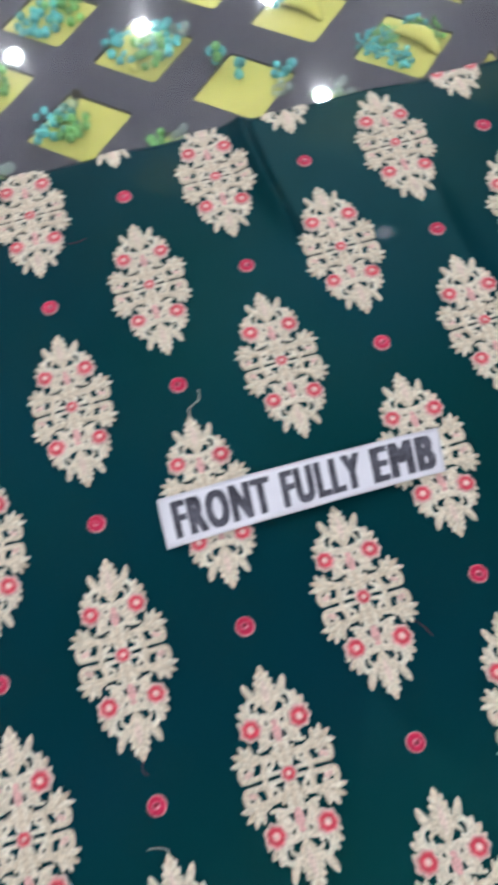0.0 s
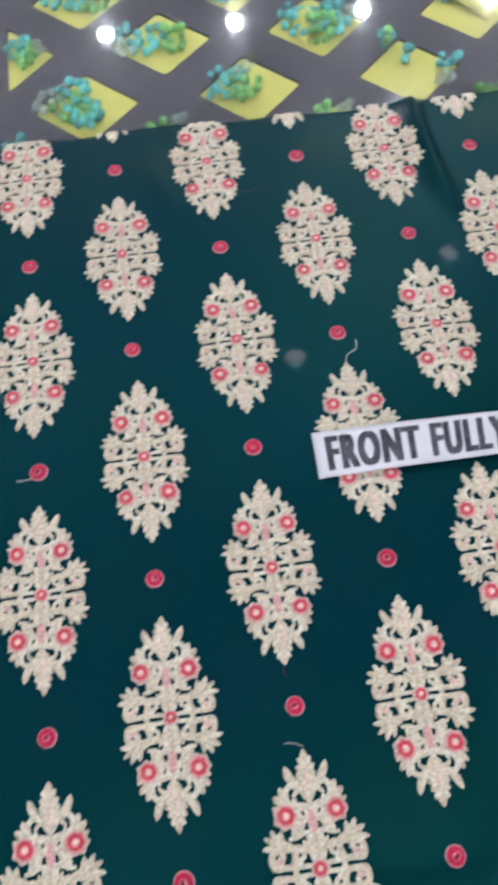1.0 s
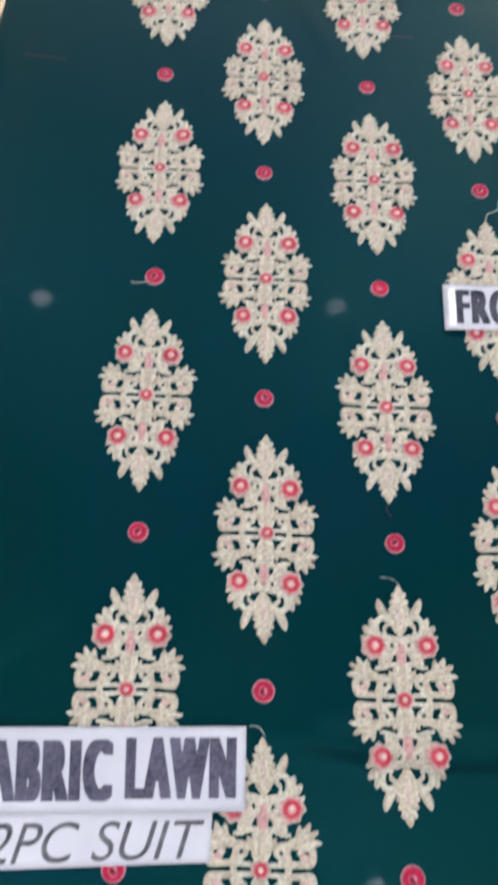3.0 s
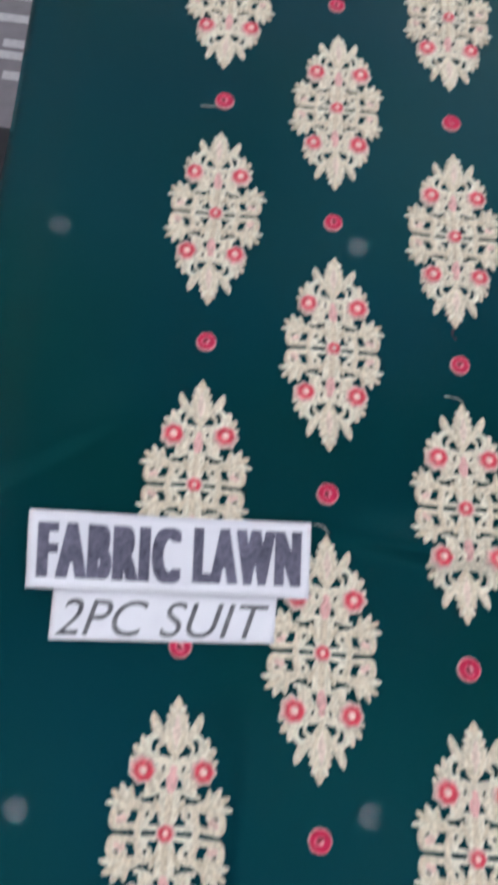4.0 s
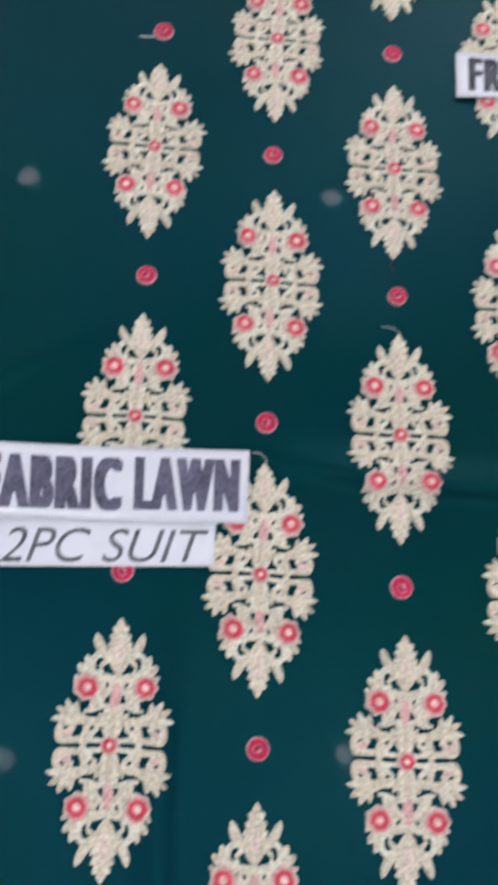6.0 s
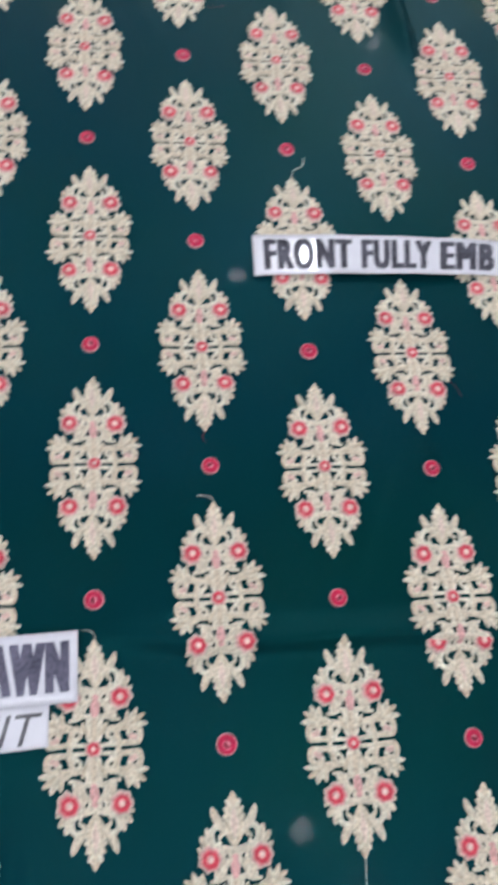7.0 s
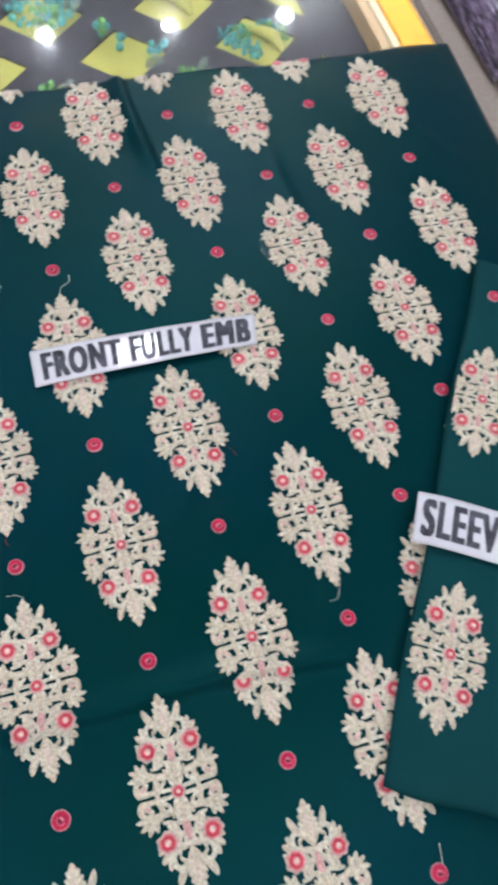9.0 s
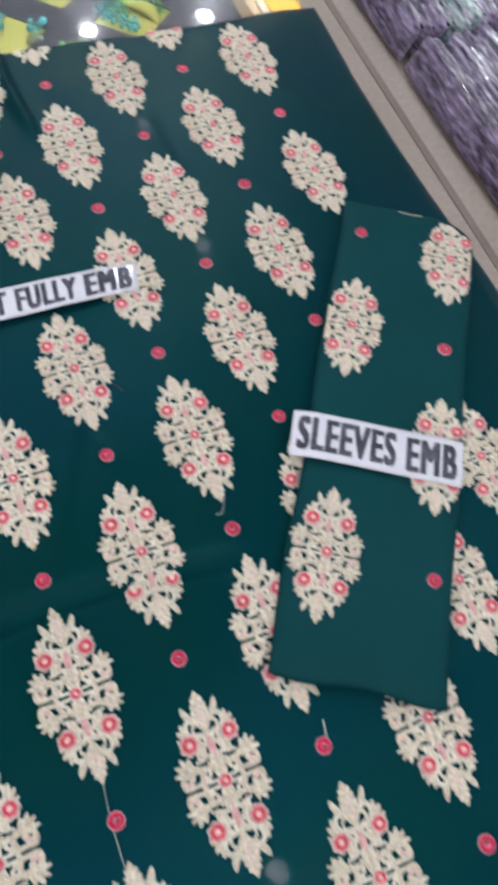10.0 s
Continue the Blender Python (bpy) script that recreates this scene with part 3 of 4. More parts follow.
def motif_quarter():
    """A quarter of the pointed oval motif, in units of half its length."""
    q = Stitches()
    # fan of petals over the middle flower, its volutes and arms
    q.petal(0.0, 0.05, 0.0, 0.315, 0.030, 0, 0.10, 0.024)
    q.petal(0.022, 0.09, 0.066, 0.300, 0.025, -0.05, 0.30, 0.020)
    q.petal(0.048, 0.12, 0.112, 0.246, 0.022, -0.08, 0.12, 0.018)
    q.petal(0.030, 0.055, 0.070, 0.150, 0.017, -0.08, 0.40, 0.015)
    q.strip([(0.065, 0.034), (0.13, 0.036), (0.205, 0.036)], 0.017, 0.015, 0.42)
    q.curl(0.152, 0.128, 0.046, -60, 250, 0.019, 0.38)
    q.petal(0.150, 0.075, 0.205, 0.080, 0.018, 0, 0.4, 0.013)
    q.strip([(0.214, -0.030), (0.226, 0.055), (0.204, 0.125), (0.212, 0.185), (0.262, 0.222)], 0.024, 0.019, 0.30)
    q.petal(0.120, 0.180, 0.205, 0.200, 0.018, 0.1, 0.15)
    # brow over the fan, struts beside the pink bud
    q.strip([(0.0, 0.280), (0.06, 0.296), (0.115, 0.290), (0.165, 0.268), (0.222, 0.262)], 0.018, 0.016, 0.3)
    q.petal(0.0, 0.285, 0.0, 0.490, 0.040, 0, 0.92, 0.022, 0.5)
    q.strip([(0.118, 0.285), (0.108, 0.345), (0.082, 0.395), (0.040, 0.440)], 0.022, 0.018, 0.25)
    q.strip([(0.160, 0.430), (0.168, 0.360), (0.150, 0.292)], 0.030, 0.017, 0.35)
    q.petal(0.175, 0.315, 0.190, 0.300, 0.020, 0, 0.5, 0.013)
    q.petal(0.075, 0.405, 0.165, 0.420, 0.024, 0.1, 0.2, 0.016)
    # side scroll with its pink heart, and the leaf of four chubby lobes
    q.strip([(0.256, 0.044), (0.340, 0.042), (0.408, 0.046), (0.428, 0.092), (0.416, 0.148), (0.362, 0.172), (0.322, 0.150)], 0.027, 0.019, 0.30, SIDE)
    q.petal(0.400, 0.066, 0.330, 0.112, 0.036, 0.15, 0.76, 0.014, 0.4, SIDE)
    q.petal(0.322, 0.160, 0.300, 0.118, 0.018, 0.2, 0.4, 0.016, 0.4, SIDE)
    q.strip([(0.258, 0.192), (0.31, 0.200), (0.375, 0.205)], 0.040, 0.014, 0.15, SIDE)
    q.petal(0.335, 0.186, 0.496, 0.194, 0.029, 0.14, 0.28, 0.020, 0.50, SIDE)
    q.petal(0.340, 0.205, 0.466, 0.290, 0.028, 0.06, 0.12, 0.021, 0.46, SIDE)
    q.petal(0.318, 0.210, 0.392, 0.352, 0.029, -0.05, 0.32, 0.021, 0.46, SIDE)
    q.petal(0.288, 0.200, 0.306, 0.338, 0.026, -0.05, 0.15, 0.020, 0.46, SIDE)
    # spearhead with serrated edge and pink heart
    q.strip([(0, 0.505), (0, 0.57), (0, 0.635), (0, 0.69), (0, 0.74), (0, 0.80), (0, 0.87), (0, 0.94), (0, 0.995)], [0.006, 0.026, 0.060, 0.080, 0.072, 0.070, 0.050, 0.032, 0.006], 0.020, 0.22, END)
    q.strip([(0, 0.60), (0, 0.70), (0, 0.80), (0, 0.88)], [0.012, 0.040, 0.036, 0.006], 0.026, 0.67, END)
    for y, w in ((0.735, 0.100), (0.800, 0.088), (0.866, 0.062)):
        q.petal(0.020, y, w, y + 0.060, 0.020, -0.12, 0.34, 0.020, 0.45, END)
    # thorns, arches and buds about it
    q.petal(0.080, 0.668, 0.198, 0.868, 0.036, -0.16, 0.38, 0.021, 0.42, END)
    q.petal(0.085, 0.690, 0.150, 0.745, 0.018, 0.10, 0.45, 0.016, 0.5, END)
    q.strip([(0.070, 0.668), (0.120, 0.702), (0.178, 0.700), (0.214, 0.652), (0.206, 0.590), (0.170, 0.552), (0.138, 0.572)], 0.023, 0.019, 0.40, END)
    q.petal(0.085, 0.655, 0.150, 0.600, 0.018, 0.25, 0.3, 0.016, 0.4, END)
    q.strip([(0.004, 0.500), (0.060, 0.528), (0.115, 0.530), (0.165, 0.512), (0.190, 0.480)], 0.022, 0.017, 0.25, END)
    q.curl(0.082, 0.470, 0.036, 200, -70, 0.016, 0.4, 0.018, 0.2, END)
    q.petal(0.210, 0.560, 0.262, 0.700, 0.029, -0.05, 0.35, 0.020, 0.42, END)
    q.petal(0.250, 0.540, 0.322, 0.632, 0.028, 0.0, 0.20, 0.019, 0.42, END)
    q.petal(0.290, 0.500, 0.345, 0.545, 0.020, 0.0, 0.40, 0.017, 0.42, END)
    # pale ring of stitches that carries the red flower
    q.strip([(0.205, 0.430), (0.235, 0.455), (0.265, 0.475)], 0.072, 0.010, 0.30, END)
    return q


GRID = 0.0105


def motif_pieces():
    """Body, four side scrolls and two pointed ends as lists of plan points, faces, heights, tones and thread runs."""
    gx, gy, inside, height, tone, along, group = motif_quarter().relief(GRID)
    full = inside > 0
    # a cell is stitched where most of its corners are
    count = full[:-1, :-1].astype(int) + full[1:, :-1] + full[:-1, 1:] + full[1:, 1:]
    cell = count >= 2
    # grid points of the border slide onto the outline of the strokes
    slope_y, slope_x = np.gradient(inside, GRID)
    size = slope_x ** 2 + slope_y ** 2 + 1e-6
    kept = np.zeros(gx.shape, int)
    for dj in (0, 1):
        for di in (0, 1):
            kept[dj:kept.shape[0] - 1 + dj, di:kept.shape[1] - 1 + di] += cell
    border = (kept > 0) & (kept < 4)
    border[0, :] &= kept[0, :] < 2
    border[:, 0] &= kept[:, 0] < 2
    slide = np.where(border, np.clip(-inside / np.sqrt(size), -0.7 * GRID, 0.7 * GRID) / np.sqrt(size), 0.0)
    px, py = gx + slope_x * slide, gy + slope_y * slide
    px[:, 0], py[0, :] = 0.0, 0.0
    low = np.where(border, -0.0005, height)
    half_group = np.maximum(np.maximum(group[:-1, :-1], group[1:, 1:]), np.maximum(group[1:, :-1], group[:-1, 1:]))
    out = []
    for name, wanted, mirrors in (("embroidered_motif", BODY, [((1, 1), (-1, 1), (1, -1), (-1, -1))]),
                                  ("side_scroll", SIDE, [((1, 1),), ((-1, 1),), ((1, -1),), ((-1, -1),)]),
                                  ("pointed_end", END, [((1, 1), (-1, 1)), ((1, -1), (-1, -1))])):
        cells = np.argwhere(cell & (half_group == wanted))
        for quarters in mirrors:
            index, pts, high, shade, run, faces = {}, [], [], [], [], []
            for sx, sy in quarters:
                def corner(j, i):
                    key = (j * sy, i * sx)
                    if key not in index:
                        index[key] = len(pts)
                        pts.append((px[j, i] * sx, py[j, i] * sy))
                        high.append(low[j, i])
                        shade.append(tone[j, i])
                        run.append(along[j, i])
                    return index[key]
                for j, i in cells.tolist():
                    f = [corner(j, i), corner(j, i + 1), corner(j + 1, i + 1), corner(j + 1, i)]
                    faces.append(f if sx * sy > 0 else f[::-1])
            out.append((name, np.array(pts), faces, np.array(high), shade, run))
    return out


PIECES = motif_pieces()
HALF = 0.0645


def rosette(radius, lobes, rings, seed, wavy=1.0):
    """A round stitched flower: verts, faces, tone by the radius."""
    rnd = random.Random(seed)
    v, f, tone, along = [(0, 0, rings[0][1])], [], [0.0], [0.0]
    n = lobes * 4
    wob = [1 + wavy * rnd.uniform(-0.06, 0.06) for _ in range(lobes)]
    for r, z in rings[1:]:
        for k in range(n):
            a = 2 * math.pi * k / n
            lobe = 1 + wavy * (0.09 * math.cos(a * lobes) if r > 0.5 else 0.02) * (r ** 2)
            rr = r * radius * lobe * (wob[k * lobes // n] if r > 0.6 else 1)
            v.append((rr * math.cos(a), rr * math.sin(a), z))
            tone.append(r)
            along.append(k * 0.9)
    for k in range(n):
        f.append((0, 1 + k, 1 + (k + 1) % n))
    for i in range(len(rings) - 2):
        for k in range(n):
            j = (k + 1) % n
            o = 1 + i * n
            f.append((o + k, o + n + k, o + n + j, o + j))
    return v, f, tone, along


FLOWER_RINGS = [(0, 0.0031), (0.16, 0.0030), (0.27, 0.0024), (0.36, 0.0021), (0.52, 0.0027), (0.66, 0.0025), (0.80, 0.0018), (0.92, 0.0013), (1.0, -0.0003)]
DOT_RINGS = [(0, 0.0006), (0.14, 0.0006), (0.26, 0.0013), (0.50, 0.0018), (0.74, 0.0016), (0.88, 0.0011), (0.96, 0.0007), (1.0, -0.0003)]
FLOWERS = [(0, 0, 0.0054), (0.236, 0.456, 0.0073), (-0.236, 0.456, 0.0073), (0.236, -0.456, 0.0073), (-0.236, -0.456, 0.0073)]


def finish(ob, parent, back, cut):
    """Hang a stitched piece under its cloth and trim what lies past the cloth's edges. cut: pairs of point and normal."""
    if cut:
        bm = bmesh.new()
        bm.from_mesh(ob.data)
        for point, normal in cut:
            bmesh.ops.bisect_plane(bm, geom=bm.verts[:] + bm.edges[:] + bm.faces[:], plane_co=point, plane_no=normal, clear_outer=True)
        bm.to_mesh(ob.data)
        bm.free()
        if not ob.data.polygons:
            bpy.data.objects.remove(ob)
            return None
    ob.parent = parent
    ob.matrix_parent_inverse = back
    return ob


def motif(cx, cy, turn, surface, parent, back, seed, cut=None, scale=1.0, squash=1.0):
    """One embroidered motif that follows the surface, with its five red flowers."""
    rnd = random.Random(seed)
    ct, st = math.cos(turn), math.sin(turn)
    half = HALF * scale
    ph = [rnd.uniform(0, 6.28) for _ in range(4)]

    def place(x, y):
        wx = x + 0.007 * np.sin(y * 5.3 + ph[0]) + 0.004 * np.sin(x * 11 + y * 4 + ph[1])
        wy = y + 0.006 * np.sin(x * 7.1 + ph[2]) + 0.004 * np.sin(y * 9 + ph[3])
        return cx + half * (wx * squash * ct - wy * st), cy + half * (wx * squash * st + wy * ct)

    body = None
    for name, pts, faces, high, tone, along in PIECES:
        X, Y = place(pts[:, 0], pts[:, 1])
        Z = surface(X, Y) + 0.0004 + high * half * 1.55
        ob = mesh_object(name, np.stack([X, Y, Z], 1).tolist(), faces, CREAM, None, "", True, {"tone": tone, "along": along})
        if body is None:
            body = finish(ob, parent, back, cut)
            if body is None:
                body = root("embroidered_motif", "", "")
                body.parent, body.matrix_parent_inverse = parent, back
        else:
            finish(ob, body, Matrix(), cut)
    for fx, fy, r in FLOWERS:
        X, Y = place(fx, fy)
        v, f, tone, along = rosette(r * rnd.uniform(0.95, 1.05), 7, FLOWER_RINGS, rnd.random())
        # the pale eye sits a little off the middle
        ex, ey = rnd.uniform(-0.0004, 0.0008), rnd.uniform(-0.0005, 0.0005)
        z0 = surface(X, Y) + 0.0007
        fl = mesh_object("flower", [(X + a + (ex if c > 0.0021 else 0), Y + b + (ey if c > 0.0021 else 0), z0 + c) for a, b, c in v], f, RED, None, "", True, {"tone": tone, "along": along})
        finish(fl, body, Matrix(), cut)


def dot(cx, cy, surface, parent, back, seed, solid=False):
    rnd = random.Random(seed)
    v, f, tone, along = rosette(0.0064 * rnd.uniform(0.95, 1.05), 6, DOT_RINGS, rnd.random(), 0.12)
    z0 = surface(cx, cy) + 0.0005
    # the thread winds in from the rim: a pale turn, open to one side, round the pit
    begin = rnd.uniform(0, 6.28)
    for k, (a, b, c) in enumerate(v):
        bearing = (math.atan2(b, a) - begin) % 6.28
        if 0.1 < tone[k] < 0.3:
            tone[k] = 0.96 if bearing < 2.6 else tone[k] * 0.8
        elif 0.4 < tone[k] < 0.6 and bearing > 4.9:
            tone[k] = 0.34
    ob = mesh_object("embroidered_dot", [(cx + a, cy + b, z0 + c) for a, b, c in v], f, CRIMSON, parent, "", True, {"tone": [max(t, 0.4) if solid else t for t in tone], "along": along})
    ob.matrix_parent_inverse = back


def on_cloth(x, y):
    return CLOTH_Z + cloth_height(x, y)


# the cloth is pulled a little out of its even repeat, column by column and row by row
PULLS = ([0.7, -1.0, 0.1, 1.2, 0.9, -0.8, -0.7, -1.6, 1.0], [-1.8, -1.0, -0.1, 0.2, -0.3, 0.9, 0.6, 0.1, 1.1],
         [-3.6, 0.8, 1.6, 1.0, 1.2, -1.0, -3.0, -3.6, -1.1], [2.0, -1.5, -2.0, -3.2, -2.4, -1.8, -1.2, 1.0, 1.5])
PULL_X, PULL_X_ROW, PULL_Y, PULL_Y_ROW = ([v * 0.001 for v in row] for row in PULLS)
for i in range(-1, 8):
    for j in range(-2, 11):
        x, y = i * PITCH + j * SHEAR, -j * ROW
        x, y = x + PULL_X[i + 1] + PULL_X_ROW[max(0, min(j + 1, 8))], y + PULL_Y[i + 1] + PULL_Y_ROW[max(0, min(j + 1, 8))]
        if j == -2:
            y += 0.006
        if i <= 0 and j <= 1:
            x -= 0.0015
        if i >= 5 and j >= 6:
            x, y = x + 0.004, y - 0.0055
        if (i + j) % 2 == 0:
            cut = None
            if j < 0:
                slope = 0.046
                cut = (((x, top_edge(x) - 0.0012, 0.9), (-slope, 1, 0)),)
            motif(x, y, 0.048, on_cloth, shirt, UNSHIFT, i * 31 + j, cut)
        elif j > -2:
            dot(x, y, on_cloth, shirt, UNSHIFT, i * 17 + j, (i, j) == (1, 2))


def strand(name, points, r, mat, parent, back, surface, label):
    """A thin loose thread along plan points, smoothed, lying on a surface."""
    pts = []
    for k in range(len(points) - 1):
        a, b = Vector(points[max(0, k - 1)]), Vector(points[k])
        c, d = Vector(points[k + 1]), Vector(points[min(len(points) - 1, k + 2)])
        for m in range(8):
            s = m / 8
            pts.append(0.5 * ((2 * b) + (c - a) * s + (2 * a - 5 * b + 4 * c - d) * s * s + (3 * b - a - 3 * c + d) * s ** 3))
    pts.append(Vector(points[-1]))
    v, f = [], []
    for k, p in enumerate(pts):
        t = (pts[min(k + 1, len(pts) - 1)] - pts[max(k - 1, 0)]).normalized()
        z = surface(p.x, p.y) + r * 1.6
        for m in range(6):
            a = math.pi * m / 3
            v.append((p.x - t.y * r * math.cos(a), p.y + t.x * r * math.cos(a), z + r * math.sin(a)))
    for k in range(len(pts) - 1):
        for m in range(6):
            n2 = (m + 1) % 6
            f.append((6 * k + m, 6 * k + n2, 6 * k + 6 + n2, 6 * k + 6 + m))
    ob = mesh_object(name, v, f, mat, parent, label, True)
    ob.matrix_parent_inverse = back


for points, mat in (([(0.1650, -0.1185), (0.1665, -0.1120), (0.1740, -0.1070), (0.1752, -0.0990)], THREAD),
                    ([(0.1895, -0.600), (0.1885, -0.628), (0.1900, -0.660)], THREAD),
                    ([(0.352, -0.616), (0.3495, -0.632)], THREAD),
                    ([(-0.083, -0.1935), (-0.076, -0.1932), (-0.069, -0.1905)], THREAD),
                    ([(0.3385, -0.424), (0.3330, -0.4375), (0.3260, -0.4390)], THREAD),
                    ([(0.101, -0.387), (0.096, -0.384), (0.089, -0.3835)], THREAD),
                    ([(0.026, -0.476), (0.022, -0.472), (0.017, -0.4715)], THREAD),
                    ([(0.098, 0.058), (0.106, 0.0575), (0.114, 0.060)], RED_THREAD),
                    ([(0.095, -0.336), (0.093, -0.341), (0.096, -0.345)], RED_THREAD),
                    ([(0.2765, -0.294), (0.281, -0.299), (0.2845, -0.306)], RED_THREAD),
                    ([(-0.190, 0.0042), (-0.173, 0.0036), (-0.158, 0.0026)], RED_THREAD)):
    strand("loose_thread", points, 0.00018 if mat is RED_THREAD else (0.00022 if len(points) == 3 and points[0][1] < -0.35 else 0.00035), mat, shirt, UNSHIFT, on_cloth, "loose thread end")

# ---- the folded sleeve piece ----
SL, SB = Vector((0.562, -0.150)), Vector((0.322, -0.572))
S_DOWN = (SB - SL).normalized()
S_SIDE = Vector((-S_DOWN.y, S_DOWN.x))
S_LEN, S_WIDE = (SB - SL).length, 0.1375
SLEEVE_TOP = 0.9130
sleeve = root("folded_sleeve_cloth", "folded teal sleeve cloth with embroidery on the shirt cloth", "fabric", (SL.x, SL.y, CLOTH_Z))
SL_BACK = Matrix.Translation((-SL.x, -SL.y, -CLOTH_Z))


def sleeve_point(s, d):
    """s across from the long edge, d along it, in metres, to the plan."""
    p = SL + S_SIDE * s + S_DOWN * d
    return p.x, p.y


def sleeve_height(x, y):
    px, py = np.asarray(x) - SL.x, np.asarray(y) - SL.y
    s, d = px * S_SIDE.x + py * S_SIDE.y, px * S_DOWN.x + py * S_DOWN.y
    edge = np.maximum(0.0, np.minimum(np.minimum(s, S_WIDE - s), np.minimum(d + 0.01, S_LEN - d)))
    return SLEEVE_TOP + 0.6 * soft_waves(px * 1.5 + 0.2, py * 1.5) + 0.0012 * np.sin(d * 9) - 0.0045 * np.exp(-edge / 0.006)


for layer, (z0, z1, inset, back_in) in enumerate(((0.9006, 0.9043, 0.0080, 0.004), (0.9045, 0.9082, 0.0100, 0.006), (None, None, 0.0, 0.0))):
    if z0 is not None:
        bm = prism([sleeve_point(s, d) for s, d in ((inset, 0.002 + back_in), (S_WIDE - 0.040, 0.004), (S_WIDE - inset, 0.024), (S_WIDE - inset, S_LEN - 0.003 - back_in), (inset, S_LEN - 0.002))], z0, z1, 0.0015, 3)
        ob = part("fold_layer", bm, SLEEVE_CLOTH, sleeve, "", True)
        ob.matrix_parent_inverse = SL_BACK
        continue
    n_s, n_d = 44, 120
    v, f = [], []
    for j in range(n_d + 1):
        for i in range(n_s + 1):
            x, y = sleeve_point(S_WIDE * i / n_s + 0.0015 * math.sin(j * 0.11), S_LEN * j / n_d + 0.002 * math.sin(i * 0.2) + 0.019 * (1 - j / n_d) ** 6 * max(0.0, (i / n_s - 0.74) / 0.26) ** 2)
            v.append((x, y, sleeve_height(x, y)))
    for j in range(n_d):
        for i in range(n_s):
            a = j * (n_s + 1) + i
            f.append((a, a + n_s + 1, a + n_s + 2, a + 1))
    border = [i for i in range(n_s + 1)] + [j * (n_s + 1) + n_s for j in range(1, n_d + 1)] + [n_d * (n_s + 1) + i for i in range(n_s - 1, -1, -1)] + [j * (n_s + 1) for j in range(n_d - 1, 0, -1)]
    b0 = len(v)
    for a in border:
        v.append((v[a][0], v[a][1], min(v[a][2] - 0.0008, 0.9085)))
    for k in range(len(border)):
        m = (k + 1) % len(border)
        f.append((border[k], border[m], b0 + m, b0 + k))
    ob = mesh_object("top_layer", v, f, SLEEVE_CLOTH, sleeve, "smooth teal green cloth layer", True)
    ob.matrix_parent_inverse = SL_BACK

SL_TURN = math.atan2(-S_DOWN.x, S_DOWN.y) + math.pi
EDGE_IN = (Vector((*sleeve_point(S_WIDE - 0.0015, 0), 0.9)), Vector((S_SIDE.x, S_SIDE.y, 0)))
TOP_IN = (Vector((*sleeve_point(0, 0.007), 0.9)), Vector((-S_DOWN.x, -S_DOWN.y, 0)))
CORNER_IN = (Vector((*sleeve_point(S_WIDE, 0.024), 0.9)), Vector((S_SIDE * 0.6 - S_DOWN).to_3d()))
LEFT_IN = (Vector((*sleeve_point(0.001, 0), 0.9)), Vector((-S_SIDE.x, -S_SIDE.y, 0)))
for k, (x, y, cut) in enumerate(((0.5044, -0.3011, (LEFT_IN,)), (0.398, -0.4998, None), (0.6344, -0.2530, (EDGE_IN, TOP_IN, CORNER_IN)), (0.5260, -0.4475, (EDGE_IN,)))):
    motif(x, y, SL_TURN, sleeve_height, sleeve, SL_BACK, 900 + k, cut, 0.90, 1.06)
for k, (x, y) in enumerate(((0.5594, -0.1979), (0.5804, -0.3496), (0.474, -0.5479), (0.4510, -0.4010))):
    dot(x, y, sleeve_height, sleeve, SL_BACK, 950 + k)
strand("loose_thread", [(0.4566, -0.6200), (0.4530, -0.6330), (0.4480, -0.6430)], 0.0006, THREAD, shirt, UNSHIFT, on_cloth, "loose thread end")
strand("loose_thread", [(0.610, -0.180), (0.620, -0.187), (0.632, -0.192)], 0.0005, THREAD, sleeve, SL_BACK, sleeve_height, "frayed cut edge")

# ---- paper labels ----


